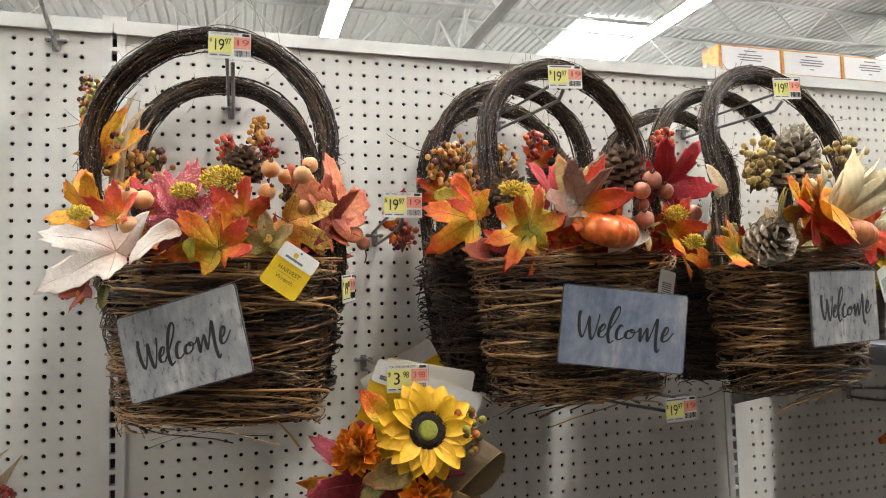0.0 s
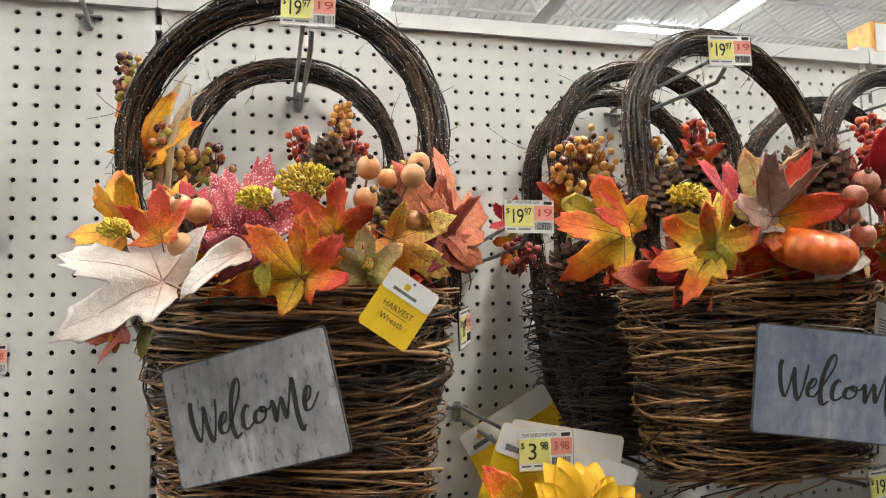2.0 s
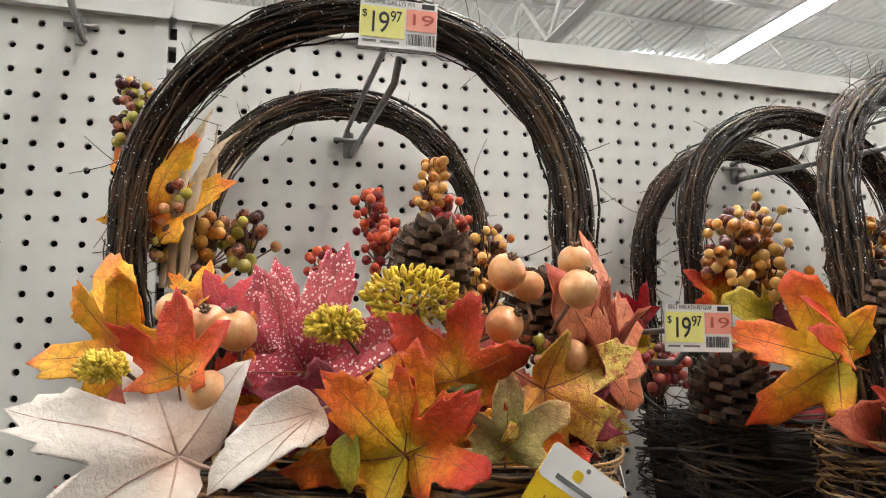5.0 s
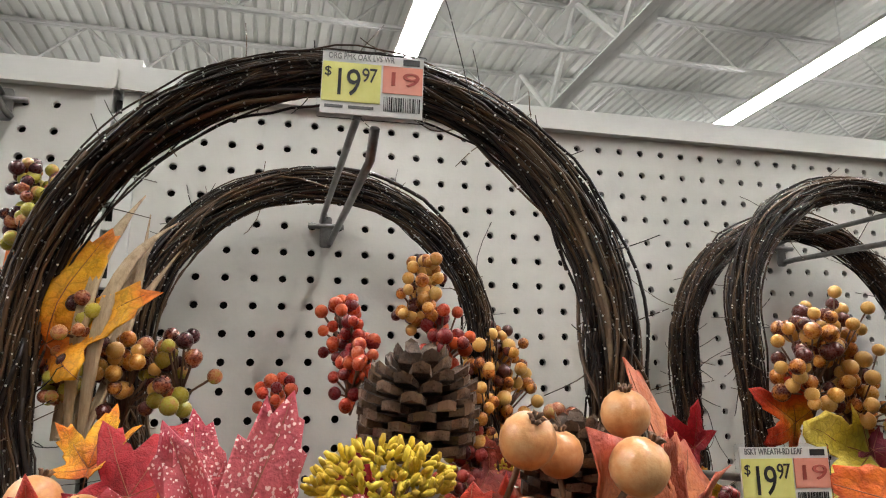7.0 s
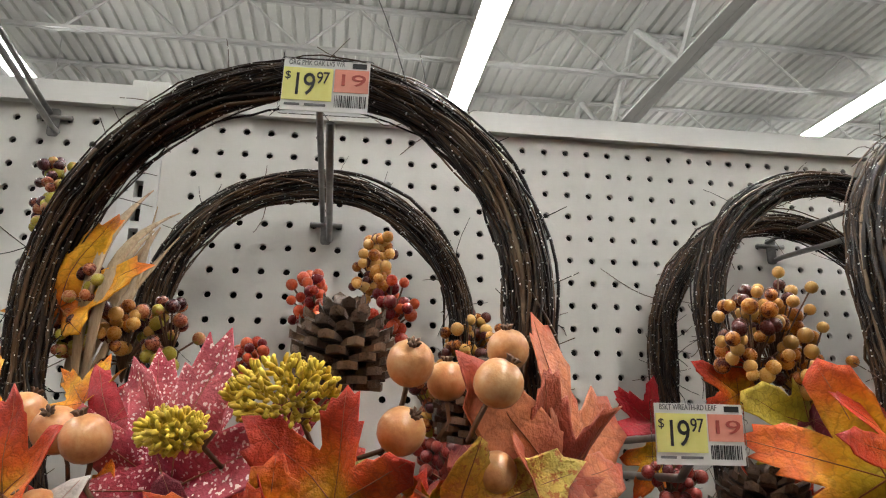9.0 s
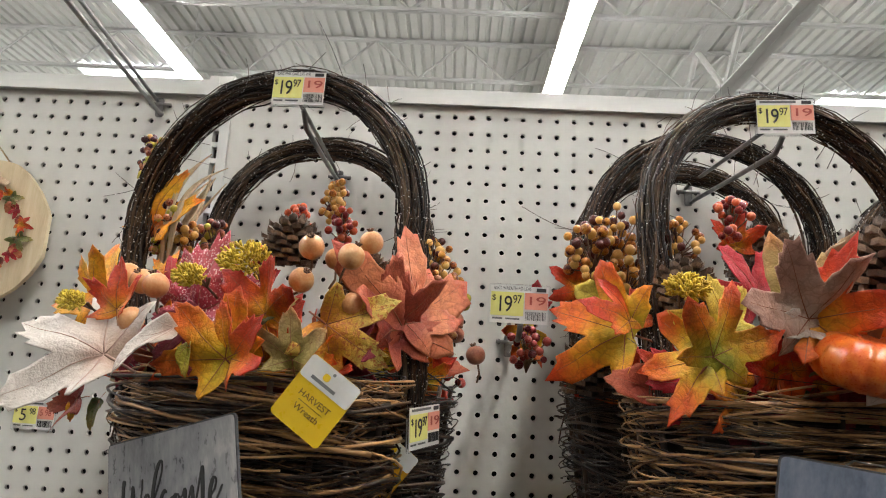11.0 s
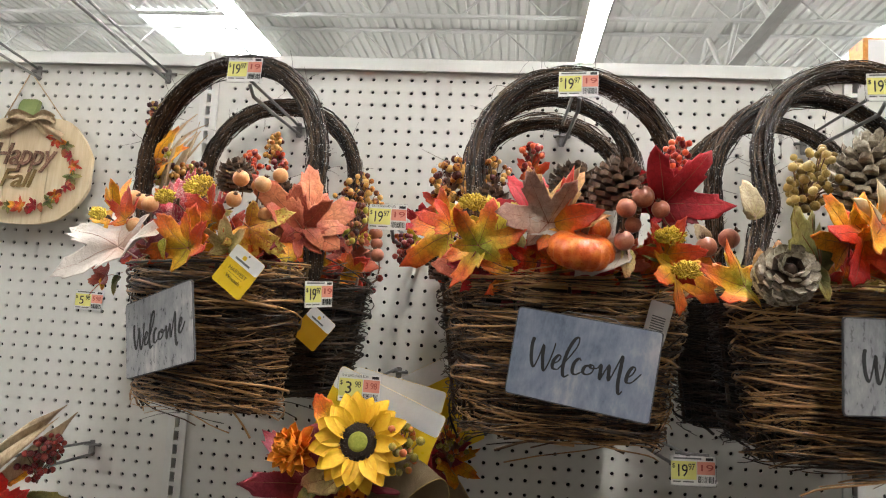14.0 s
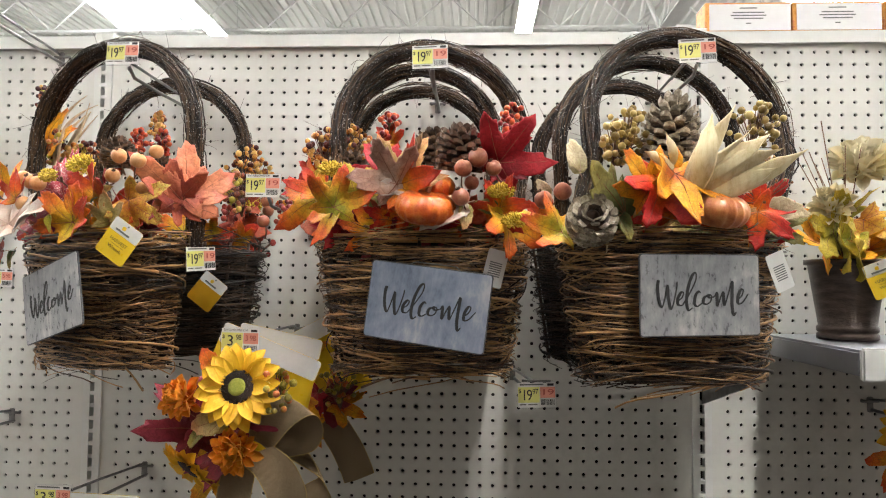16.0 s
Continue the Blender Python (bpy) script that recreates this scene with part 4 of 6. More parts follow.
B_MORE_LEAVES = [
    ("maple", "rust", (-0.053, 0.000, 0.149), (-0.047, 0.000, 0.188)),
    ("maple", "red", (0.115, -0.080, 0.103), (0.168, -0.120, 0.166)),
    ("maple", "red", (0.122, -0.050, 0.105), (0.081, -0.060, 0.156)),
    ("maple", "wine", (0.122, -0.070, 0.100), (0.160, -0.090, 0.076)),
    ("maple", "rust", (0.115, -0.090, 0.035), (0.093, -0.110, 0.077)),
    ("maple", "rust", (0.117, -0.090, 0.037), (0.155, -0.130, 0.040)),
    ("maple", "amber", (0.128, -0.090, 0.022), (0.130, -0.115, -0.048)),
    ("oval", "green", (0.114, -0.090, 0.032), (0.080, -0.110, 0.045)),
    ("oval", "cream", (0.066, -0.090, 0.042), (0.007, -0.125, 0.008)),
    ("oval", "olive", (0.066, -0.090, 0.040), (0.068, -0.115, 0.003)),
]
B2_LEAVES = [
    ("maple", "lemon", (-0.113, -0.075, 0.090), (-0.171, -0.100, 0.063)),
    ("maple", "wine", (-0.110, -0.075, 0.093), (-0.090, -0.090, 0.073)),
    ("maple", "red", (-0.202, 0.000, 0.092), (-0.236, 0.000, 0.120)),
    ("maple", "rust", (-0.157, -0.060, 0.112), (-0.193, -0.070, 0.137)),
    ("maple", "amber", (-0.207, -0.020, 0.066), (-0.233, -0.020, 0.033)),
]
C_LEAVES = [
    ("oak", "green", (-0.089, -0.075, 0.023), (-0.170, -0.100, 0.092)),
    ("oval", "green", (-0.100, -0.080, 0.025), (-0.084, -0.100, -0.011)),
    ("maple", "golden", (-0.058, -0.080, 0.056), (-0.096, -0.110, 0.110)),
    ("maple", "fire", (-0.040, -0.085, 0.068), (-0.079, -0.120, -0.006)),
    ("maple", "golden", (-0.026, -0.080, 0.072), (-0.056, -0.100, 0.103)),
    ("maple", "golden", (-0.025, -0.090, 0.079), (-0.014, -0.130, -0.003)),
    ("maple", "fire", (0.100, -0.070, 0.031), (0.141, -0.100, -0.012)),
    ("maple", "fire", (0.109, -0.060, 0.042), (0.149, -0.070, 0.080)),
    ("oval", "pale", (0.112, -0.070, 0.033), (0.161, -0.100, 0.036)),
    ("maple", "flame", (-0.176, -0.070, -0.001), (-0.244, -0.090, 0.016)),
    ("oval", "lime", (-0.183, -0.060, 0.016), (-0.194, -0.070, 0.041)),
    ("oval", "pale", (-0.132, 0.000, 0.095), (-0.148, 0.000, 0.149)),
]
C2_LEAVES = [
    ("oval", "pale", (-0.184, -0.050, 0.068), (-0.203, -0.060, 0.097)),
    ("maple", "rust", (-0.193, -0.060, 0.027), (-0.226, -0.070, 0.061)),
]
A_FILLING = [
    ("gourd", (0.100, -0.067, 0.115), 0.0119),
    ("gourd", (0.142, -0.067, 0.105), 0.012),
    ("gourd", (0.099, -0.076, 0.084), 0.0115),
    ("gourd", (0.112, -0.045, 0.108), 0.0105),
    ("gourd", (0.141, -0.034, 0.124), 0.0112),
    ("gourd", (0.138, -0.055, 0.066), 0.01),
    ("gourd", (-0.077, -0.088, 0.084), 0.0125),
    ("gourd", (-0.059, -0.088, 0.080), 0.0128),
    ("gourd", (-0.101, -0.085, 0.092), 0.0118),
    ("gourd", (-0.067, -0.104, 0.046), 0.0125),
    ("cone", (0.048, -0.028, 0.128), 0.03),
    ("cone", (0.118, 0.000, 0.098), 0.0265),
    ("rod", (0.047, -0.078, 0.100), 0.0255),
    ("rod", (0.011, -0.104, 0.083), 0.013),
    ("rod", (-0.114, -0.118, 0.060), 0.0102),
    ("berry_red", (-0.016, 0.060, 0.174), 0.0170),
    ("berry_red", (-0.008, 0.050, 0.146), 0.0160),
    ("berry_red", (0.046, 0.060, 0.164), 0.0180),
    ("berry_red", (-0.056, 0.055, 0.132), 0.0120),
    ("berry_gold", (0.036, 0.060, 0.204), 0.0120),
    ("berry_gold", (0.030, 0.060, 0.186), 0.0120),
    ("berry_mix", (-0.197, 0.005, 0.262), 0.012),
    ("berry_mix", (-0.200, 0.004, 0.236), 0.0115),
    ("berry_mix", (-0.156, 0.006, 0.176), 0.014),
    ("berry_mix", (-0.166, 0.004, 0.148), 0.012),
    ("berry_gold", (-0.138, 0.026, 0.146), 0.02),
    ("berry_mix", (-0.112, 0.034, 0.150), 0.02),
]
B_FILLING = [
    ("pome", (0.085, -0.095, 0.108), 0.0148),
    ("pome", (0.064, -0.100, 0.092), 0.0132),
    ("pome", (0.107, -0.095, 0.093), 0.0119),
    ("pome", (0.061, -0.110, 0.049), 0.0130),
    ("pome", (0.076, -0.080, 0.074), 0.0112),
    ("pumpkin", (0.010, -0.095, 0.036), 0.0451),
    ("pumpkin", (0.019, -0.060, 0.072), 0.0341),
    ("cone", (0.060, -0.050, 0.127), 0.0426),
    ("cone", (-0.111, -0.020, 0.102), 0.0317),
    ("rod", (0.117, -0.090, 0.058), 0.0163),
    ("rod", (0.136, -0.100, 0.016), 0.0147),
    ("rod", (-0.129, -0.070, 0.093), 0.0166),
    ("berry_red", (0.135, -0.060, 0.174), 0.0172),
    ("berry_red", (0.133, -0.060, 0.154), 0.0117),
    ("berry_red", (-0.055, 0.000, 0.175), 0.0180),
    ("berry_gold", (-0.107, 0.000, 0.152), 0.0179),
]
C2_FILLING = [
    ("pome", (-0.168, -0.090, 0.071), 0.0147),
    ("pome", (-0.198, -0.090, 0.058), 0.0146),
]
A2_FILLING = [
    ("pome", (0.158, 0.020, 0.085), 0.0133),
    ("pome", (0.147, 0.020, 0.043), 0.0124),
    ("pome", (0.181, -0.085, 0.037), 0.0119),
    ("pome", (0.096, 0.020, 0.002), 0.0124),
    ("pome", (0.161, 0.020, 0.067), 0.0116),
    ("rod", (0.132, 0.020, 0.074), 0.0166),
    ("berry_gold", (0.127, 0.020, 0.136), 0.0335),
    ("berry_mix", (0.137, -0.085, 0.088), 0.0300),
    ("berry_gold", (0.125, 0.020, 0.166), 0.0252),
    ("berry_gold", (0.109, 0.020, 0.102), 0.0284),
    ("berry_wine", (0.104, 0.020, 0.060), 0.0283),
    ("berry_mix", (0.087, 0.020, 0.113), 0.0252),
    ("berry_gold", (0.115, 0.020, 0.129), 0.0367),
    ("berry_wine", (0.109, 0.020, 0.065), 0.0365),
    ("berry_wine", (0.134, 0.020, 0.003), 0.0320),
]
C_FILLING = [
    ("pumpkin", (0.035, -0.085, 0.032), 0.0445),
    ("cone", (-0.143, -0.100, 0.013), 0.0361),
    ("cone", (-0.007, -0.030, 0.148), 0.0433),
    ("berry_olive", (-0.066, -0.020, 0.149), 0.0309),
    ("berry_olive", (0.127, -0.020, 0.159), 0.0329),
    ("berry_olive", (-0.086, -0.030, 0.132), 0.0253),
    ("berry_brown", (0.110, -0.060, 0.073), 0.0348),
]
B2_FILLING = [
    ("cone", (-0.141, -0.050, 0.027), 0.0391),
    ("cone", (0.042, -0.050, 0.155), 0.0407),
    ("rod", (-0.026, -0.080, 0.095), 0.0177),
    ("berry_gold", (-0.122, -0.060, 0.168), 0.0334),
    ("berry_gold", (-0.106, -0.065, 0.133), 0.0299),
    ("berry_gold", (-0.148, -0.070, 0.152), 0.0264),
    ("berry_wine", (-0.213, -0.060, 0.046), 0.0187),
]
STRIPS = [
    ("A", "straw", (-0.157, 0.004, 0.112), [(-0.166, 0.063, 0.270), (-0.155, 0.068, 0.258), (-0.129, 0.070, 0.250), (-0.146, 0.066, 0.239), (-0.135, 0.066, 0.231), (-0.160, 0.060, 0.235)]),
    ("C", "husk", (-0.005, -0.090, 0.048), [(0.046, -0.120, 0.167), (0.066, -0.120, 0.143), (0.077, -0.120, 0.124), (0.143, -0.120, 0.112), (0.106, -0.120, 0.080), (0.020, -0.120, 0.153), (0.111, -0.120, 0.108), (0.089, -0.120, 0.133), (0.009, -0.120, 0.142)]),
    ("C", "husk", (-0.030, -0.090, 0.090), [(-0.044, -0.110, 0.130)]),
    ("C", "husk", (-0.026, -0.090, 0.090), [(-0.075, -0.110, 0.102)]),
    ("B", "straw", (-0.011, -0.070, 0.113), [(0.008, -0.100, 0.143), (-0.002, -0.100, 0.136)]),
]
FILL = {"A": A, "B": B, "C": C, "A2": A2, "B2": B2, "C2": C2}
for key, rows in (("A", A_LEAVES), ("A", A_MORE_LEAVES), ("A2", A2_LEAVES), ("B", B_LEAVES), ("B", B_MORE_LEAVES), ("B2", B2_LEAVES), ("C", C_LEAVES), ("C2", C2_LEAVES)):
    for shape, colour, base, tip in rows:
        leaf(FILL[key], shape, colour, base, tip)
for shape, colour, base, tip in (("maple", "salmon", (0.158, 0.004, 0.050), (0.166, 0.008, 0.158)), ("maple", "brick", (0.154, -0.004, 0.052), (0.158, -0.026, 0.122)), ("maple", "salmon", (0.160, 0.006, 0.055), (0.176, 0.040, 0.118)), ("maple", "brick", (0.150, 0.000, 0.050), (0.172, 0.030, 0.018))):
    leaf(A, shape, colour, base, tip, (0.92, -0.40, 0.05))
leaf(A, "maple", "cream", (-0.073, -0.122, 0.013), (-0.172, -0.146, 0.042), (0.48, -0.68, 0.50))
# small leaves tucked in along the rim
for key, colours in (("A", ("rust", "amber", "golden", "brick", "olive", "wine")), ("B", ("rust", "fire", "brick", "amber", "wine", "red")), ("C", ("golden", "fire", "olive", "rust", "pale", "green"))):
    r = random.Random(ord(key[0]) * 3)
    for i in range(16):
        x = -0.140 + 0.28 * (i + r.random()) / 16
        d = -0.035 - 0.035 * math.sqrt(max(0.0, 1 - (x / 0.16) ** 2))
        base = (x, d + 0.01, r.uniform(0.0, 0.03))
        ln, a = r.uniform(0.030, 0.052), r.gauss(0, 0.9) + x * 5
        leaf(FILL[key], "maple" if i % 4 else "oval", colours[(i * 5 + i // 6) % 6], base, (x + ln * math.sin(a), d - r.uniform(0.0, 0.02), base[2] + ln * math.cos(a) * 0.8))
# a darker second layer of leaves inside, which closes the gaps between the bright ones
for key, colours in (("A", ("brick", "rust", "wine", "olive")), ("B", ("brick", "wine", "rust", "green")), ("C", ("olive", "green", "fire", "pale")), ("A2", ("brick", "rust", "amber")), ("B2", ("red", "rust", "brick")), ("C2", ("olive", "pale", "green"))):
    r = random.Random(len(key) * 7 + ord(key[0]))
    for i in range(15):
        x = -0.135 + 0.27 * (i + 0.5) / 15
        base = (x, r.uniform(-0.045, 0.005), r.uniform(-0.015, 0.02))
        ln, a = r.uniform(0.045, 0.075), r.gauss(0, 0.7) + x * 4
        leaf(FILL[key], "maple" if i % 3 else "oval", colours[i % len(colours)], base, (x + ln * math.sin(a), base[1] - r.uniform(0.0, 0.03), base[2] + ln * max(0.35, math.cos(a))))
ROUND = [(key, *row) for key, rows in (("A", A_FILLING), ("B", B_FILLING), ("C2", C2_FILLING), ("A2", A2_FILLING), ("C", C_FILLING), ("B2", B2_FILLING)) for row in rows]
for i, (key, kind, p, size) in enumerate(ROUND):
    owner = FILL[key]
    if kind in ("gourd", "pome"):
        round_fruit(owner, kind, p, size, i)
    elif kind == "pumpkin":
        pumpkin(owner, p, size, MAT["pumpkin_rust" if key == "C" else "pumpkin"], i, False)
    elif kind == "cone":
        pale = key == "C"
        axis = (-0.1, -1, 0.35) if pale and p[2] < 0.08 else (0.1, -0.15, 1)
        pinecone(owner, p, size * 0.95, MAT["cone_tip"] if pale else MAT["cone_dark_tip"], axis, size * (1.35 if axis[2] == 1 and not pale else 1.9 if axis[2] == 1 else 1.3), i, "frosted pale pinecone" if pale else "dark brown open pinecone")
    elif kind == "rod":
        goldenrod(owner, p, size, i)
    else:
        berries(owner, kind, p, size, i, 0.0022 if kind == "berry_brown" else None)
for i, (key, kind, base, tips) in enumerate(STRIPS):
    for j, tip in enumerate(tips):
        strip_leaf(FILL[key], kind, base, tip, 0.0042 if kind == "straw" else 0.0115 if len(tips) > 1 else 0.006, 10 * i + j)

# ---- price tags, hooks, signs ----
MAT["paper"] = surface("white_card", [(0.70, 0.69, 0.66), (0.78, 0.77, 0.75)], 40, 0.45)
MAT["yellow_paper"] = surface("yellow_price_paper", [(0.76, 0.72, 0.20), (0.82, 0.79, 0.28)], 30, 0.5)
MAT["red_paper"] = surface("red_price_paper", [(0.76, 0.28, 0.20), (0.82, 0.36, 0.27)], 30, 0.5)
MAT["ink"] = surface("black_ink", [(0.012, 0.012, 0.012), (0.03, 0.03, 0.03)], 60, 0.5)
MAT["grey_ink"] = surface("grey_ink", [(0.12, 0.12, 0.12), (0.18, 0.18, 0.18)], 60, 0.6)
MAT["brown_ink"] = surface("brown_ink", [(0.15, 0.09, 0.02), (0.20, 0.12, 0.03)], 60, 0.6)
MAT["card_yellow"] = surface("glossy_yellow_card", [(0.78, 0.50, 0.015), (0.84, 0.57, 0.03)], 12, 0.3, coat=0.3)
MAT["card_gold"] = surface("glossy_gold_card", [(0.62, 0.32, 0.012), (0.70, 0.38, 0.02)], 12, 0.35)
mh, th, bh = nodes_of("clear_plastic")
bh.inputs["Base Color"].default_value = (0.95, 0.97, 1, 1)
bh.inputs["Roughness"].default_value = 0.08
bh.inputs["Transmission Weight"].default_value = 1.0
bh.inputs["IOR"].default_value = 1.1
MAT["plastic"] = mh


def letters(text, height, material, parent, x, z, y, name="lettering", shear=0.0, align="CENTER", space=1.0, thick=0.0003, width=None, embolden=0.0, turn=0.0):
    cu = bpy.data.curves.new(name, "FONT")
    cu.body, cu.size, cu.align_x, cu.align_y, cu.shear, cu.space_character, cu.extrude, cu.resolution_u, cu.offset = text, height, align, "CENTER", shear, space, thick, 3, embolden
    tmp = bpy.data.objects.new(name, cu)
    scene.collection.objects.link(tmp)
    me = bpy.data.meshes.new_from_object(tmp.evaluated_get(bpy.context.evaluated_depsgraph_get()))
    bpy.data.objects.remove(tmp)
    me.materials.clear()
    s = 1.0
    if width and len(me.vertices):
        xs = [v.co.x for v in me.vertices]
        s = width / (max(xs) - min(xs))
    return part(name, me, material, parent, "", pose(x, y, z, 0, 0, 0) @ pose(0, 0, 0, 0, -turn, 0) @ pose(0, 0, 0, 90) @ Matrix.Diagonal((s, 1, 1, 1)))


def plate(name, w, h, d, material, parent, x=0, y=0, z=0, r=0.0, label="", m=None):
    g = Build()
    g.add(*slab(w, h, d, r))
    return part(name, g.mesh(name), material, parent, label, m if m is not None else pose(x, y, z))


def price_tag(m, whole, cents, red, title, seed, group="price tags"):
    """A paper label in a clear holder, its face to -y, about 58 by 38 mm."""
    t = thing("price_tag", m, "white, yellow and red paper price label", "price tag", group)
    plate("holder", 0.061, 0.041, 0.0012, MAT["plastic"], t, 0, 0.0016, 0, 0.002)
    p = plate("label", 0.057, 0.037, 0.0008, MAT["paper"], t, 0, 0.0003, 0)
    plate("yellow_field", 0.0325, 0.0235, 0.0006, MAT["yellow_paper"], t, -0.0118, -0.0004, 0.0005)
    plate("red_field", 0.0225, 0.0165, 0.0006, MAT["red_paper"], t, 0.0168, -0.0004, 0.0040)
    letters(whole, 0.023, MAT["ink"], t, -0.0146, -0.0006, -0.0010, "price", 0, "CENTER", 0.85, 0.0002, 0.0125 if len(whole) > 1 else 0.0085)
    letters("$", 0.008, MAT["ink"], t, -0.0250, 0.0060, -0.0010, "currency_sign", 0, "CENTER", 1, 0.0002)
    letters(cents, 0.012, MAT["ink"], t, -0.0020, 0.0048, -0.0010, "cents", 0, "CENTER", 0.85, 0.0002, 0.0085)
    letters(red, 0.012, MAT["red_ink"], t, 0.0165, 0.0040, -0.0010, "old_price", 0, "CENTER", 0.9, 0.0002, 0.016)
    if title:
        letters(title, 0.0050, MAT["grey_ink"], t, -0.0068, 0.0160, -0.0004, "title", 0, "CENTER", 1, 0.0002, 0.037)
    else:
        plate("print_bar", 0.036, 0.0022, 0.0006, MAT["grey_ink"], t, -0.0070, -0.0002, 0.0160)
    plate("dark_mark", 0.0095, 0.0036, 0.0006, MAT["ink"], t, 0.0215, -0.0002, 0.0155)
    g = Build()
    r = random.Random(seed)
    x = 0.0065
    while x < 0.0265:
        w = r.choice((0.0003, 0.0005, 0.0008))
        g.box((x, -0.0005, -0.0150), (x + w, -0.0001, -0.0065))
        x += w + r.choice((0.0004, 0.0006, 0.0009))
    tagged(part("barcode", g.mesh("barcode"), MAT["ink"], t), kind="stuff")
    g = Build()
    for x0, x1, z in ((-0.026, -0.016, -0.0150), (-0.013, 0.001, -0.0150)):
        g.box((x0, -0.0005, z), (x1, -0.0001, z + 0.0016))
    tagged(part("small_print", g.mesh("small_print"), MAT["grey_ink"], t), kind="stuff")
    return t


MAT["red_ink"] = surface("dark_red_ink", [(0.42, 0.07, 0.05), (0.50, 0.10, 0.07)], 60, 0.6)


def peg_hook(x, z, length, rise, label_z=0.026, drop=0.0, sway=0.0):
    """A double wire hook: a bracket in two holes, a lower wire for goods and an upper one that carries the label. Returns the place of the label."""
    h = thing("peg_hook", pose(x, 0, z), "grey zinc double-wire display hook plugged into the pegboard", "hook", "display hooks")
    g = Build()
    g.tube([(-IN / 2 - 0.004, -0.004, 0), (IN / 2 + 0.004, -0.004, 0)], 0.0028, 8)
    part("crossbar", g.mesh("crossbar", True), MAT["zinc"], h)
    for s in (-1, 1):
        g = Build().tube([(s * IN / 2, 0.012, 0.006), (s * IN / 2, 0.004, 0.003), (s * IN / 2, -0.004, 0)], 0.0026, 8)
        part("prong", g.mesh("prong", True), MAT["zinc"], h)
    g = Build().add(*slab(0.011, 0.030, 0.002, 0.003))
    part("back_plate", g.mesh("back_plate"), MAT["zinc"], h, "", pose(0, -0.005, -0.006))
    g = Build()
    g.tube([(0.004, -0.004, -0.016), (0.004, -0.02, -0.016), (0.004 + sway * 0.5, -length * 0.5, -0.014 + rise * 0.45), (0.004 + sway, -length + 0.03, -0.010 + rise * 0.93), (0.004 + sway, -length + 0.012, 0.004 + rise)], 0.0030, 8)
    part("goods_wire", g.mesh("goods_wire", True), MAT["zinc"], h)
    g = Build()
    g.tube([(-0.004, -0.004, 0.004), (-0.004, -0.025, 0.006), (-0.004 + sway * 0.5, -length * 0.5, 0.012 + rise * 0.5), (-0.004 + sway, -length + 0.004, 0.018 + rise), (-0.004 + sway, -length, 0.020 + rise)], 0.0026, 8)
    g.tube([(-0.022 + sway, -length, 0.020 + rise), (0.022 + sway, -length, 0.020 + rise)], 0.0020, 6)
    part("label_wire", g.mesh("label_wire", True), MAT["zinc"], h)
    return (x + sway, -length - 0.004, z + rise + 0.020)


Z0 = 1.838
e = peg_hook(-20 * IN, Z0, 0.282, -0.012, sway=0.001)
price_tag(pose(e[0], e[1], 1.849, 0, 2, -6), "19", "97", "19", "ORG PMK OAK LVS WR", 1)
e = peg_hook(0, Z0, 0.290, -0.022, sway=0.003)
price_tag(pose(e[0], e[1], 1.836, 0, -1, -4), "19", "97", "19", "", 2)
e = peg_hook(17 * IN, Z0, 0.308, -0.022, sway=-0.012)
price_tag(pose(e[0], e[1], 1.837, 0, -3, 0), "19", "97", "19", "", 3)
e = peg_hook(-10 * IN, Z0 - 9 * IN, 0.282, 0.0, sway=-0.012)
price_tag(pose(e[0], e[1] - 0.003, 1.628, 0, 1, -4), "19", "97", "19", "BSKT WREATH-RD LEAF", 4)
e = peg_hook(6 * IN, Z0 - 21 * IN, 0.306, 0.000, sway=0.020)
price_tag(pose(e[0], e[1] - 0.003, 1.304, 0, -2, 0), "19", "97", "19", "", 5)
e = peg_hook(-11 * IN, Z0 - 18 * IN, 0.336, -0.014, sway=0.001)
price_tag(pose(e[0], e[1] - 0.003, 1.383, 0, 1, 0), "3", "98", "3 98", "TLW SUNFLOWER BOW", 6)
e = peg_hook(-23 * IN, Z0 - 29 * IN, 0.30, 0.010, sway=0.0)
price_tag(pose(e[0], e[1] - 0.003, 1.131, 0, 1, 0), "3", "98", "3 98", "", 7)
price_tag(pose(-0.904, -0.0035, 1.477, 0, 1, 0), "5", "98", "5 98", "", 8)
e = peg_hook(-31 * IN, Z0 + 4 * IN, 0.50, -0.02, sway=0.06)
e = peg_hook(-42 * IN, Z0 + 4 * IN, 0.36, 0.0, sway=0.03)
price_tag(pose(-0.352, -0.318, 1.508, 0, -4, 64), "19", "97", "19", "", 9)

MAT["galv"] = surface("weathered_galvanised_sheet", [(0.14, 0.145, 0.16), (0.27, 0.275, 0.29), (0.38, 0.38, 0.385), (0.62, 0.60, 0.575)], 13, 0.30, metal=0.25, bump=0.0004, bump_scale=60, stretch=(1.3, 1, 0.6))
MAT["galv_blue"] = surface("blue_weathered_sheet", [(0.12, 0.14, 0.19), (0.20, 0.235, 0.31), (0.29, 0.32, 0.40), (0.46, 0.45, 0.47)], 15, 0.33, metal=0.25, bump=0.0004, bump_scale=60, stretch=(1.3, 1, 0.6))
MAT["galv_edge"] = surface("dark_sheet_edge", [(0.05, 0.05, 0.055), (0.14, 0.14, 0.15)], 90, 0.5, metal=0.3)


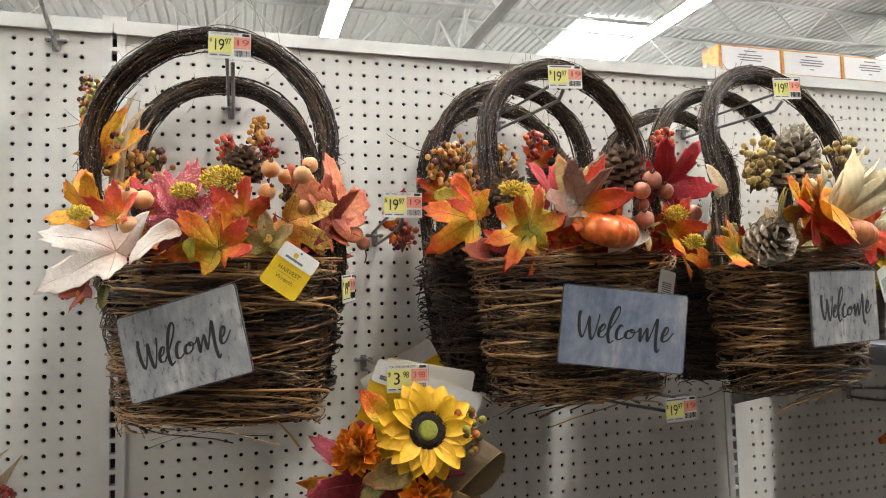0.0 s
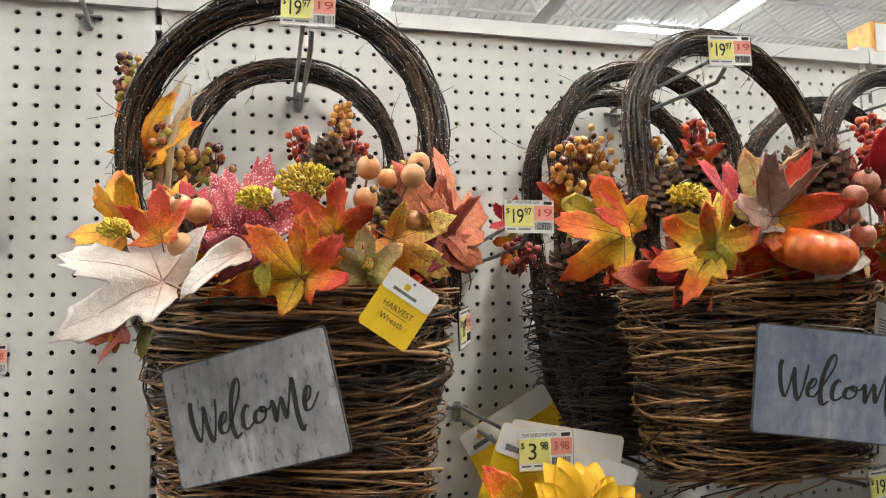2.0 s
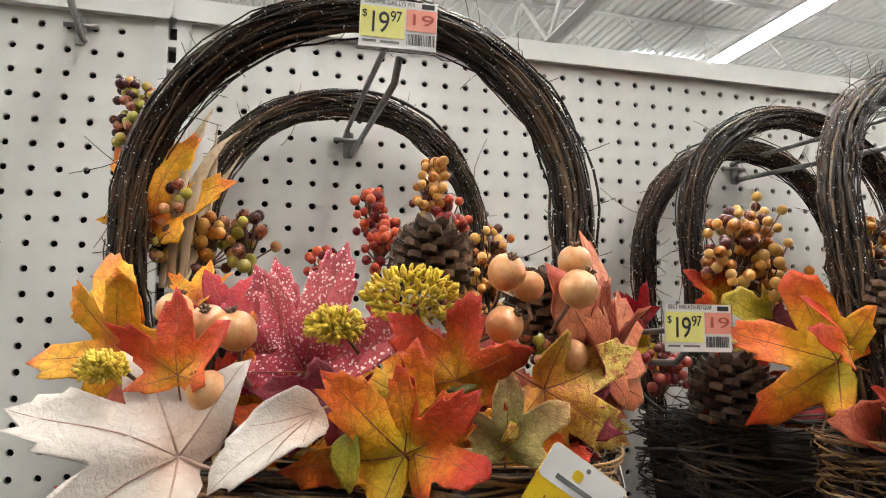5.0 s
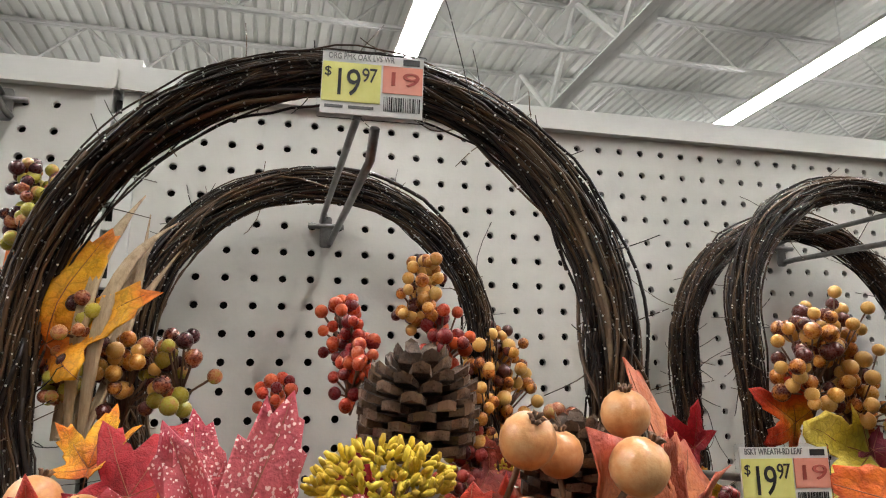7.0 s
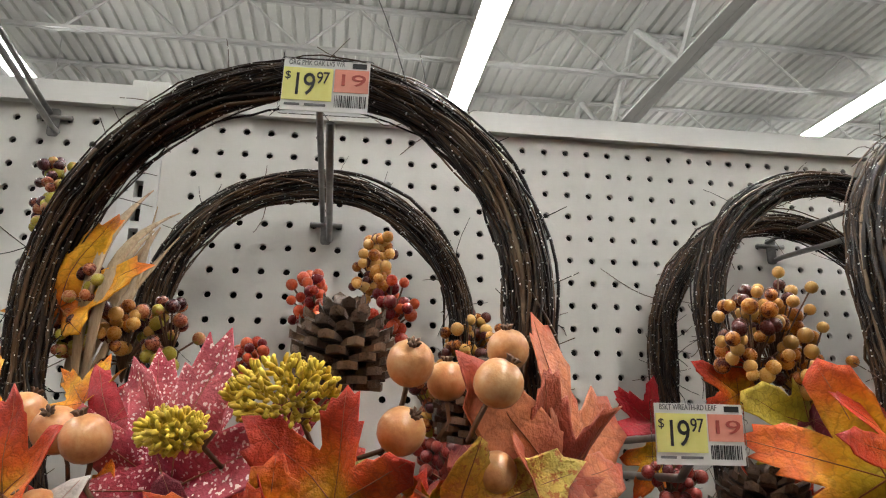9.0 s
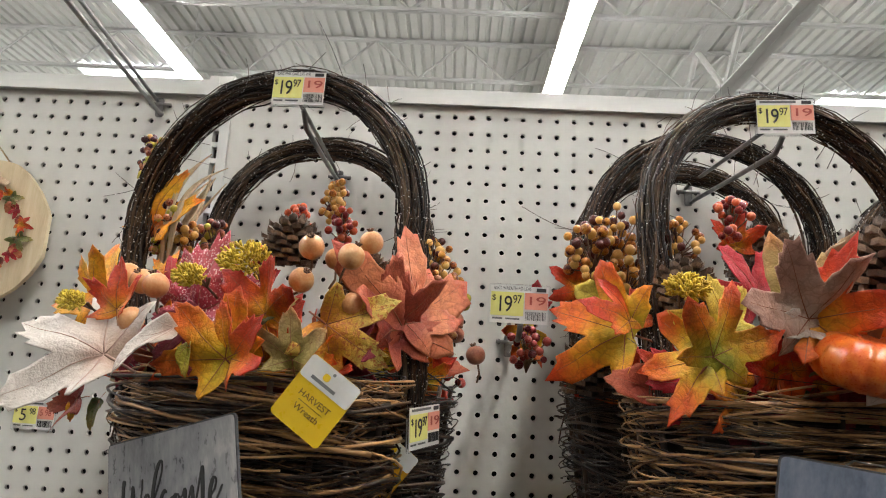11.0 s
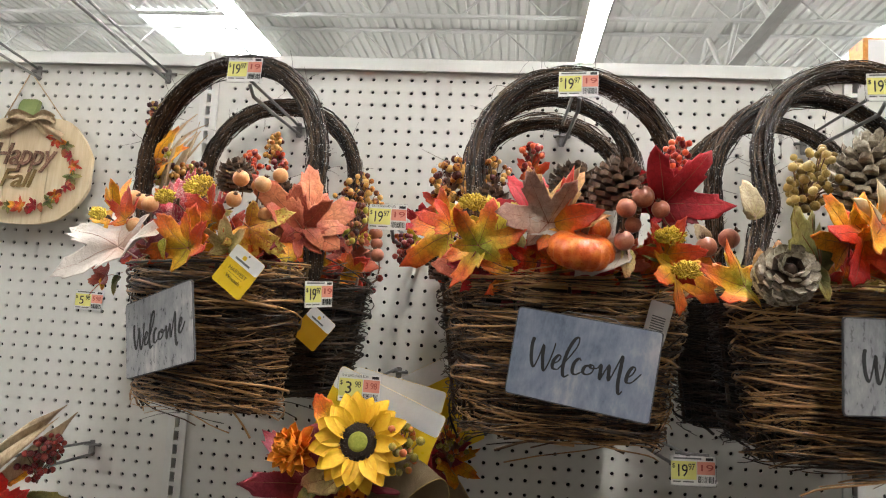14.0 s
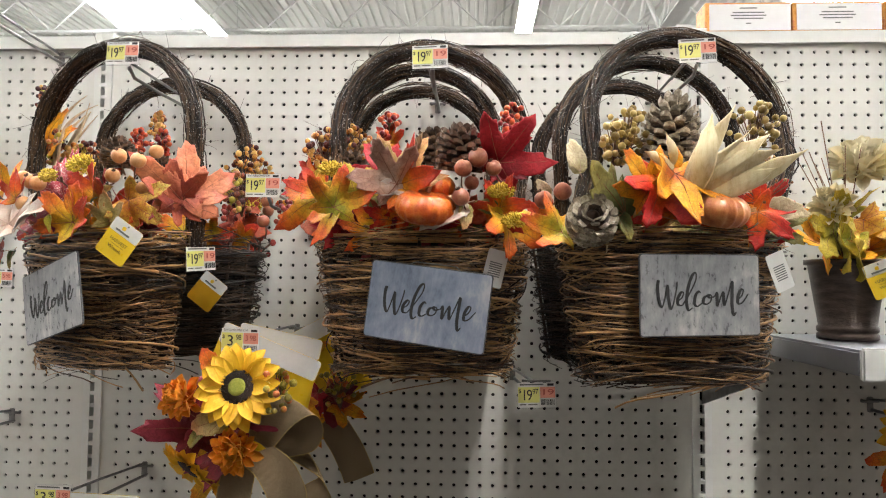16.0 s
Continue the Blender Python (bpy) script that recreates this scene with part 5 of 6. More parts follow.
# brush-lettered "Welcome": the run of each letter, in millimetres from the sign's middle
SCRIPT = {
    "W": [(-65, 24), (-66.5, 15), (-65, -2), (-60.5, -12), (-56, 0), (-52, 17), (-51, 2), (-47.5, -14), (-43, -6), (-38.5, 13), (-37.5, 22)],
    "e": [(-38.5, -4.5), (-31, 0.5), (-28.4, 6.5), (-31.6, 7.8), (-36.8, -0.3), (-36.4, -8.7), (-30.3, -9.7)],
    "l": [(-30.3, -9.7), (-19.2, 6.3), (-10, 23.4), (-9.5, 33.6), (-14.8, 30.2), (-21, 15), (-24, -3.6), (-21.6, -16), (-15.2, -12.8)],
    "c": [(-2.9, 7), (-5.8, 9), (-10.7, 2.7), (-11.8, -8), (-7.6, -11), (-1, -6.7)],
    "o": [(7.8, 3.3), (2.7, 0.7), (1, -5.8), (5.4, -8.3), (11.9, -4.5), (13.3, 3), (9, 4.1), (10.4, 0.4), (18, 1.8)],
    "m": [(18, 1.8), (21.5, 7), (22, -2), (22.6, -10.5), (27, 0), (31, 8), (32, -1), (33.5, -9.5), (39, 5), (45, 22), (45.2, 10), (44.6, -10), (47, -23), (51, -18.7)],
    "e_last": [(52.3, -3), (59.3, 2.3), (62.3, 10), (58.8, 11.3), (54.4, 2.7), (54, -7), (60.4, -6.3), (70, 5.6)],
}


def brush_letter(pts):
    """A flat brush stroke through pts, thick where it runs down and thin where it runs up."""
    p = np.array(pts, float) / 1000
    e = np.vstack([2 * p[0] - p[1], p, 2 * p[-1] - p[-2]])
    line = []
    for i in range(1, len(e) - 2):
        for q in np.linspace(0, 1, 9)[:-1]:
            line.append(0.5 * (2 * e[i] + (e[i + 1] - e[i - 1]) * q + (2 * e[i - 1] - 5 * e[i] + 4 * e[i + 1] - e[i + 2]) * q * q + (3 * e[i] - e[i - 1] - 3 * e[i + 1] + e[i + 2]) * q ** 3))
    line = np.array(line + [p[-1]])
    d = np.gradient(line, axis=0)
    d /= np.linalg.norm(d, axis=1)[:, None] + 1e-9
    w = 0.0009 + 0.0013 * np.clip(-d[:, 1], 0, 1) ** 1.2
    w = np.convolve(np.pad(w, 2, "edge"), np.ones(5) / 5, "valid")
    w[0] *= 0.6
    w[-1] *= 0.4
    nx = np.stack([-d[:, 1], d[:, 0]], 1)
    n = len(line)
    v = [(x, y0, z) for y0 in (-0.0003, 0.0003) for side in (1, -1) for x, z in line + side * w[:, None] * nx]
    f = []
    for k in range(n - 1):
        f += [(k, k + 1, n + k + 1, n + k), (2 * n + k, 3 * n + k, 3 * n + k + 1, 2 * n + k + 1), (k, 2 * n + k, 2 * n + k + 1, k + 1), (n + k, n + k + 1, 3 * n + k + 1, 3 * n + k)]
    return mesh_of("letter", v, f)


LETTER_DATA = {k: brush_letter(v) for k, v in SCRIPT.items()}


def welcome_sign(owner, p, tilt, yaw, material, label):
    w, h = 0.177, 0.110
    s = plate("sign", w, h, 0.0022, MAT["galv_edge"], owner, 0, 0, 0, 0.005, label, pose(*p, 0, tilt, yaw))
    plate("face", w - 0.003, h - 0.003, 0.0012, material, s, 0, -0.0012, 0, 0.004)
    for k, data in LETTER_DATA.items():
        part("letter", data, MAT["ink"], s, "", pose(0.002, -0.0021, -0.004) @ Matrix.Diagonal((0.98, 1, 1, 1)))
    g = Build()
    g.tube([(-0.05, 0.002, h / 2 - 0.008), (-0.03, 0.02, h / 2 + 0.004), (0.03, 0.02, h / 2 + 0.004), (0.05, 0.002, h / 2 - 0.008)], 0.0009, 5)
    part("wire", g.mesh("wire", True), MAT["zinc"], s)


welcome_sign(A, (-0.002, -0.096, -0.102), -13.5, -9, MAT["galv"], "tilted grey galvanised welcome sign")
welcome_sign(B, (0.015, -0.114, -0.104), 7.2, -13, MAT["galv_blue"], "blue-grey galvanised welcome sign")
welcome_sign(C, (0.006, -0.095, -0.085), -0.5, 8, MAT["galv"], "grey galvanised welcome sign")


def hang_tag(owner, p, tilt, yaw, material=None, lettered=True):
    w, h = 0.050, 0.058
    t = plate("hang_tag", w, h, 0.0008, material or MAT["card_yellow"], owner, 0, 0, 0, 0.004, "yellow paper hang tag with white head", pose(*p, 0, tilt, yaw))
    g = Build().add(*slab(w - 0.0004, 0.020, 0.0006, 0.003))
    part("white_head", g.mesh("white_head"), MAT["paper"], t, "", pose(0, -0.0006, h / 2 - 0.0102))
    part("eyelet", Build().tube([(0, -0.0011, h / 2 - 0.004), (0, -0.0005, h / 2 - 0.004)], 0.0014, 10).mesh("eyelet"), MAT["grey_ink"], t)
    if lettered:
        letters("HARVEST", 0.0075, MAT["brown_ink"], t, 0, -0.0015, -0.0006, "lettering", 0, "CENTER", 1, 0.0002, 0.030)
        letters("Wreath", 0.0075, MAT["brown_ink"], t, 0, -0.0125, -0.0006, "lettering", 0, "CENTER", 1, 0.0002, 0.024)
        plate("rule", 0.024, 0.0004, 0.0004, MAT["brown_ink"], t, 0, -0.0006, -0.0068)
    plate("print_bar", 0.024, 0.0028, 0.0004, MAT["grey_ink"], t, -0.003, -0.0010, h / 2 - 0.0155)
    plate("leaf_mark", 0.006, 0.006, 0.0004, MAT["card_yellow"], t, -0.004, -0.0010, h / 2 - 0.0095, 0.002)
    return t


hang_tag(A, (0.131, -0.086, -0.016), 35, 22)
hang_tag(A2, (0.085, -0.090, -0.090), 38, 0, MAT["card_gold"], False)


def white_tag(owner, p, tilt):
    t = plate("barcode_tag", 0.030, 0.054, 0.0008, MAT["paper"], owner, 0, 0, 0, 0.003, "white paper barcode tag", pose(*p, 0, tilt, 10))
    g = Build()
    for i in range(7):
        g.box((-0.009, -0.0008, -0.012 + i * 0.0032), (0.009, -0.0004, -0.0105 + i * 0.0032))
    tagged(part("print", g.mesh("print"), MAT["grey_ink"], t), kind="stuff")


white_tag(B, (0.110, -0.080, -0.050), 14)
white_tag(C, (0.128, -0.075, -0.052), -22)

# ---- flower bundles on cards ----
MAT["petal"] = surface("yellow_petal_cloth", [(0.68, 0.28, 0.008), (0.80, 0.44, 0.010), (0.84, 0.54, 0.02)], 40, 0.55, bump=0.0006, island=0.4)
MAT["mum"] = surface("orange_petal_cloth", [(0.55, 0.07, 0.012), (0.74, 0.18, 0.015), (0.80, 0.34, 0.03)], 70, 0.55, bump=0.0005, island=0.7)
MAT["cream_petal"] = surface("cream_petal_cloth", [(0.72, 0.50, 0.20), (0.80, 0.70, 0.45), (0.84, 0.78, 0.60)], 30, 0.6, island=0.4)
MAT["seed"] = surface("dark_seed_disc", [(0.012, 0.007, 0.005), (0.04, 0.02, 0.012)], 300, 0.8, bump=0.002, bump_scale=600)
MAT["seed_green"] = surface("green_seed_disc", [(0.20, 0.22, 0.02), (0.34, 0.34, 0.05)], 300, 0.8, bump=0.001, bump_scale=600)
mb, tb, bb = nodes_of("burlap")
wv = [node(tb, "ShaderNodeTexWave", Scale=260.0, Distortion=0.8) for _ in range(2)]
wv[1].bands_direction = "Z"
tcb = tb.nodes.new("ShaderNodeTexCoord")
mxb = tb.nodes.new("ShaderNodeMath")
mxb.operation = "MULTIPLY"
for i in (0, 1):
    tb.links.new(tcb.outputs["Object"], wv[i].inputs["Vector"])
    tb.links.new(wv[i].outputs["Fac"], mxb.inputs[i])
rb = ramp(tb, [(0.0, (0.22, 0.15, 0.08)), (0.6, (0.42, 0.31, 0.18)), (1.0, (0.52, 0.40, 0.25))])
tb.links.new(mxb.outputs[0], rb.inputs[0])
tb.links.new(rb.outputs[0], bb.inputs["Base Color"])
bpb = tb.nodes.new("ShaderNodeBump")
bpb.inputs["Distance"].default_value = 0.001
tb.links.new(mxb.outputs[0], bpb.inputs["Height"])
tb.links.new(bpb.outputs[0], bb.inputs["Normal"])
bb.inputs["Roughness"].default_value = 0.85
MAT["burlap"] = mb
MAT["gilt"] = surface("gilt_thread", [(0.45, 0.30, 0.08), (0.62, 0.45, 0.15)], 200, 0.35, metal=0.6)


def petal_mesh(ln, w, cup, droop, k):
    r = random.Random(k)
    v, f, n, c = [], [], 7, 4
    for lift in (0, -0.0006):
        for i in range(n + 1):
            q = i / n
            ww = w * (0.35 + 0.75 * math.sin(math.pi * min(1.0, 0.12 + q * 0.82))) * (1 if q < 0.8 else max(0.08, (1 - q) / 0.2) ** 0.6)
            for j in range(c + 1):
                e = j / c - 0.5
                v.append((2 * e * ww, ln * q, cup * ww * 4 * e * e + 0.25 * ln * q * (1 - q) - droop * ln * q * q + lift + 0.05 * ww * math.cos(j * math.pi)))
    m = (n + 1) * (c + 1)
    for i in range(n):
        for j in range(c):
            a = i * (c + 1) + j
            f.append((a, a + 1, a + c + 2, a + c + 1))
            f.append((m + a, m + a + c + 1, m + a + c + 2, m + a + 1))
    return mesh_of("petal", v, f, True)


def sunflower(owner, p, facing, radius, k, disc=True, rows=((19, 1.0, 0.05), (17, 0.85, 0.32))):
    """Petals in two rows round a seed disc; z of its own space is where it faces."""
    r = random.Random(k)
    m = Matrix.Translation(p) @ turn_to(facing, r.uniform(0, 360))
    g = Build()
    rd = radius * 0.40
    g.lathe([(rd * 0.6, -0.004), (rd, 0.0), (rd * 0.97, 0.006), (rd * 0.55, 0.0075)], 22)
    fl = part("flower", g.mesh("flower", True), MAT["seed"], owner, "yellow cloth sunflower with a dark disc", m)
    if disc:
        c = Build().lathe([(rd * 0.54, 0.0), (rd * 0.52, 0.0085), (rd * 0.3, 0.0095)], 18)
        part("green_eye", c.mesh("green_eye", True), MAT["seed_green"], fl)
        tuft = Build()
        for i in range(120):
            a, q = r.uniform(0, 6.3), r.uniform(0.58, 1.0) * rd
            tuft.tube([(q * math.cos(a), q * math.sin(a), 0.004), (q * 1.05 * math.cos(a), q * 1.05 * math.sin(a), 0.011)], [0.0008, 0.0004], 3)
        tagged(part("stamen_ring", tuft.mesh("stamen_ring"), MAT["seed"], fl), kind="stuff")
    data = [petal_mesh(radius * 0.72, radius * 0.19, 0.3, 0.10, k + j) for j in range(3)]
    for d in data:
        d.materials.append(MAT["petal"])
    for n, s, tilt in rows:
        for i in range(n):
            a = 2 * math.pi * (i + r.uniform(-0.25, 0.25)) / n
            pm = pose(0, 0, 0, 0, 0, math.degrees(a)) @ pose(0, rd * 0.75, 0.001, math.degrees(tilt + r.gauss(0, 0.14)), r.gauss(0, 8), 0) @ Matrix.Diagonal((s, s * r.uniform(0.9, 1.1), s, 1))
            part("petal", data[i % 3], None, fl, "", pm)
    return fl


def mum(owner, p, facing, radius, material, k, n=64, label="ruffled orange cloth mum"):
    r = random.Random(k)
    m = Matrix.Translation(p) @ turn_to(facing, r.uniform(0, 360))
    fl = part("mum", Build().ball((0, 0, 0), radius * 0.45, 10, 7).mesh("mum", True), material, owner, label, m)
    data = petal_mesh(radius * 0.62, radius * 0.17, 1.2, -0.35, k)
    data.materials.append(material)
    for i in range(n):
        q = (i + 0.5) / n
        el = 88 - 95 * q
        a = i * 137.5
        part("petal", data, None, fl, "", pose(0, 0, 0, 0, 0, a) @ pose(0, 0, 0, el + r.gauss(0, 7), 0, 0) @ pose(0, radius * 0.38, 0) @ Matrix.Diagonal([r.uniform(0.75, 1.1)] * 3 + [1]))
    return fl


def ribbon(owner, pts, width, across, name="ribbon", label="beige burlap ribbon with gilt edge", material=None):
    """A cloth band along pts, its width lying along 'across'."""
    p = np.array(pts, float)
    t = np.linspace(0, 1, len(p))
    u = np.linspace(0, 1, 26)
    q = np.stack([np.interp(u, t, p[:, i]) for i in range(3)], 1)
    for _ in range(5):
        q[1:-1] = (q[:-2] + 2 * q[1:-1] + q[2:]) / 4
    ac = np.array(across, float)
    ac /= np.linalg.norm(ac)
    v, f, c = [], [], 6
    for lift in (0, 0.0012):
        for i in range(26):
            for j in range(c + 1):
                e = j / c - 0.5
                v.append(q[i] + ac * width * e + np.array((0, lift + 0.004 * math.sin(5 * u[i] + 6 * e), 0.0015 * math.sin(9 * u[i]))))
    m = 26 * (c + 1)
    for i in range(25):
        for j in range(c):
            a = i * (c + 1) + j
            f.append((a, a + 1, a + c + 2, a + c + 1))
            f.append((m + a, m + a + c + 1, m + a + c + 2, m + a + 1))
    ob = part(name, mesh_of(name, v, f, True), material or MAT["burlap"], owner, label)
    if material is None:
        g = Build()
        for j in (0, c):
            g.tube([v[i * (c + 1) + j] for i in range(26)], 0.0007, 4)
        part("edge_thread", g.mesh("edge_thread", True), MAT["gilt"], ob)
    return ob


def carded(owner, p, w, h, tilt, head=0.032, yaw=0):
    c = plate("card", w, h, 0.0012, MAT["card_yellow"], owner, 0, 0, 0, 0.006, "yellow display card with a white head", pose(*p, 0, tilt, yaw))
    g = Build().add(*slab(w - 0.0006, head, 0.0008, 0.005))
    part("white_head", g.mesh("white_head"), MAT["paper"], c, "", pose(0, -0.0009, h / 2 - head / 2 - 0.0003))
    plate("print_bar", 0.030, 0.006, 0.0004, MAT["grey_ink"], c, -w / 2 + 0.026, -0.0014, h / 2 - head + 0.008)
    plate("leaf_mark", 0.008, 0.007, 0.0004, MAT["card_yellow"], c, -w / 2 + 0.026, -0.0014, h / 2 - head + 0.018, 0.003)
    return c


S = thing("sunflower_bow", pose(-0.264, -0.330, 1.311), "sunflower and mum bow with burlap ribbon on a yellow card", "flower bow", "carded flower bows")
carded(S, (-0.002, 0.018, -0.008), 0.165, 0.165, 22)
carded(S, (0.020, 0.040, 0.010), 0.135, 0.150, 12)
carded(S, (-0.020, 0.055, 0.000), 0.060, 0.150, 16)
sunflower(S, (0.000, -0.055, 0.008), (-0.05, -1, 0.30), 0.062, 3)
mum(S, (-0.088, -0.035, -0.014), (-0.35, -1, 0.35), 0.036, MAT["mum"], 5)
mum(S, (-0.004, -0.045, -0.084), (0.05, -1, 0.05), 0.038, MAT["mum"], 6)
sunflower(S, (-0.078, -0.030, -0.112), (-0.5, -0.7, -0.75), 0.050, 8, False)
berries(S, "berry_green", (0.052, -0.050, 0.002), 0.026, 9, 0.0055)
for shape, colour, b0, t0 in (("maple", "wine", (-0.075, -0.015, -0.060), (-0.150, -0.010, 0.010)), ("maple", "wine", (-0.070, -0.015, -0.050), (-0.140, -0.020, -0.075)), ("oval", "wine", (0.0, -0.03, -0.03), (0.085, -0.045, -0.045)), ("maple", "wine", (-0.01, -0.03, -0.03), (0.06, -0.04, -0.06)),
                              ("oval", "olive", (-0.02, -0.045, -0.035), (-0.085, -0.045, -0.060)), ("oval", "olive", (-0.04, -0.03, -0.06), (-0.03, -0.06, -0.02)), ("oval", "amber", (-0.05, -0.01, 0.02), (-0.075, -0.015, 0.065)), ("oval", "green", (-0.05, -0.03, -0.05), (-0.09, -0.04, -0.085)),
                              ("maple", "golden", (0.03, 0.03, -0.07), (0.085, 0.035, -0.11)), ("maple", "golden", (-0.09, 0.04, -0.08), (-0.15, 0.04, -0.13)), ("maple", "wine", (-0.03, -0.02, -0.09), (-0.09, -0.02, -0.13)), ("maple", "golden", (-0.06, 0.02, -0.13), (-0.10, 0.02, -0.19))):
    leaf(S, shape, colour, b0, t0)
ribbon(S, [(0.02, -0.03, -0.075), (0.06, -0.055, -0.03), (0.092, -0.045, -0.01), (0.100, -0.02, -0.045), (0.080, -0.005, -0.085), (0.035, -0.015, -0.09)], 0.050, (0.75, 0.1, -0.5))
ribbon(S, [(0.02, -0.035, -0.090), (0.055, -0.045, -0.110), (0.075, -0.040, -0.150), (0.065, -0.030, -0.20), (0.08, -0.02, -0.25)], 0.056, (0.9, 0.1, 0.35))
ribbon(S, [(0.00, -0.03, -0.10), (-0.01, -0.035, -0.15), (-0.02, -0.03, -0.22)], 0.052, (1, 0, 0.1))
ribbon(S, [(0.04, 0.02, -0.09), (0.10, 0.02, -0.12), (0.115, 0.03, -0.16), (0.08, 0.03, -0.18)], 0.045, (0.4, 0.2, -0.9))

S2 = thing("sunflower_bow", pose(-0.187, -0.120, 1.283), "second flower bow with dark leaves behind a sunflower bow", "flower bow", "carded flower bows")
carded(S2, (-0.02, 0.02, 0.04), 0.14, 0.15, -28)
berries(S2, "berry_green", (0.020, -0.030, 0.005), 0.030, 21, 0.005)
for shape, colour, b0, t0 in (("maple", "wine", (0.0, -0.01, -0.02), (0.06, -0.02, -0.05)), ("maple", "red", (-0.02, -0.01, -0.01), (-0.05, -0.02, -0.05)), ("maple", "golden", (-0.03, -0.02, -0.05), (-0.06, -0.03, -0.11)), ("oval", "golden", (-0.03, -0.02, 0.06), (0.0, -0.03, 0.085)), ("maple", "golden", (0.02, -0.01, -0.03), (0.075, -0.02, -0.055)), ("maple", "golden", (-0.04, -0.03, -0.02), (-0.06, -0.03, -0.08))):
    leaf(S2, shape, colour, b0, t0)
ribbon(S2, [(0.0, -0.02, -0.05), (0.04, -0.03, -0.10), (0.06, -0.02, -0.16)], 0.055, (0.9, 0.1, 0.3))

H = thing("husk_bow", pose(-0.862, -0.200, 1.183), "corn husk bow with red leaf and wine berries", "flower bow", "carded flower bows")
for i, tip in enumerate(((0.072, 0.0, 0.120), (0.060, -0.01, 0.122), (0.050, 0.0, 0.110), (0.078, 0.01, 0.115))):
    strip_leaf(H, "straw", (-0.085 + 0.012 * i, -0.01 * i, -0.03), tip, 0.010, 60 + i)
berries(H, "berry_wine", (0.045, -0.02, 0.035), 0.026, 61, 0.0055)
berries(H, "berry_wine", (0.060, -0.015, 0.055), 0.018, 62, 0.005)
leaf(H, "maple", "fire", (-0.02, -0.03, -0.05), (0.055, -0.05, 0.0))
leaf(H, "maple", "fire", (-0.02, -0.03, -0.05), (0.03, -0.05, -0.10))
leaf(H, "maple", "fire", (-0.02, -0.03, -0.05), (-0.07, -0.04, 0.01))
leaf(H, "oval", "golden", (0.0, -0.025, 0.0), (0.04, -0.03, 0.03))
leaf(H, "oval", "green", (0.02, -0.01, -0.04), (0.085, -0.01, -0.02))
leaf(H, "oval", "green", (0.02, -0.01, -0.05), (0.08, -0.01, -0.045))
peg_hook(-34 * IN, Z0 - 25 * IN, 0.22, 0.0)

K = thing("mum_bow", pose(-0.530, -0.270, 1.077), "flower bow on a white-headed card low on the board", "flower bow", "carded flower bows")
carded(K, (0.0, 0.0, 0.0), 0.135, 0.10, 2)
leaf(K, "maple", "wine", (-0.02, -0.02, -0.01), (-0.045, -0.03, 0.045))
leaf(K, "maple", "brick", (0.0, -0.02, 0.0), (0.012, -0.03, 0.05))
mum(K, (-0.005, -0.03, -0.005), (0, -1, 0.2), 0.03, MAT["mum"], 63)

# ---- pumpkin plaque ----
MAT["plaque"] = surface("pale_pine_board", [(0.56, 0.43, 0.26), (0.66, 0.53, 0.34), (0.72, 0.60, 0.42)], 14, 0.6, stretch=(6, 1, 0.6), bump=0.0004)
MAT["plaque_green"] = surface("green_painted_wood", [(0.14, 0.19, 0.05), (0.22, 0.27, 0.09)], 20, 0.55)
MAT["groove"] = surface("dark_groove", [(0.06, 0.04, 0.02), (0.10, 0.07, 0.04)], 40, 0.9)
MAT["brown_glitter"] = surface("brown_glitter", [(0.10, 0.045, 0.025), (0.20, 0.10, 0.06), (0.45, 0.28, 0.2)], 300, 0.35, metal=0.3)
P = thing("pumpkin_plaque", pose(-1.042, -0.034, 1.728, -2, 0, 0), "pale wooden pumpkin plaque lettered Happy Fall, with autumn wreath", "wall plaque")


def pumpkin_edge(a):
    """Half-width outline of three merged lobes."""
    x, z = 0.130 * math.cos(a), 0.114 * math.sin(a)
    bulge = 1 + 0.05 * abs(math.cos(1.5 * (a - math.pi / 2)))
    return x * bulge, z * bulge * (1 - 0.10 * math.exp(-((abs(math.sin(a)) - 1) ** 2) * 80) * (1 if z > 0 else 0.3))


def board(x0, x1):
    n = 14
    xs = [x0 + (x1 - x0) * i / n for i in range(n + 1)]
    edge = [pumpkin_edge(2 * math.pi * i / 240) for i in range(240)]

    def zz(x, up):
        c = [z for ex, z in edge if abs(ex - x) < 0.004 and (z > 0) == up]
        return (max(c) if up else min(c)) if c else 0.0
    top, bot = [(x, zz(x, True)) for x in xs], [(x, zz(x, False)) for x in reversed(xs)]
    ring = bot + top
    m = len(ring)
    v = [(x, -0.004, z) for x, z in ring] + [(x, 0.004, z) for x, z in ring]
    return mesh_of("board", v, [tuple(range(m)), tuple(range(2 * m - 1, m - 1, -1))] + [(k, m + k, m + (k + 1) % m, (k + 1) % m) for k in range(m)])


for x0, x1 in ((-0.134, -0.046), (-0.0445, 0.0435), (0.045, 0.134)):
    part("board", board(x0, x1), MAT["plaque"], P)
part("batten", Build().box((-0.10, 0.005, -0.012), (0.10, 0.010, 0.012)).mesh("batten"), MAT["plaque"], P)
letters("Happy", 0.062, MAT["brown_glitter"], P, -0.012, 0.026, -0.0065, "lettering", 0.3, "CENTER", 0.95, 0.0015, 0.135, 0.0006)
letters("Fall", 0.052, MAT["brown_ink"], P, -0.020, -0.022, -0.0055, "lettering", 0.3, "CENTER", 0.95, 0.001, 0.075, 0.0006)
g = Build()
v, f = slab(0.040, 0.040, 0.010, 0.008)
g.add([(x + 0.25 * z, y, z) for x, y, z in v], f)
part("stalk", g.mesh("stalk"), MAT["plaque_green"], P, "green painted stalk", pose(-0.018, 0.0, 0.122))
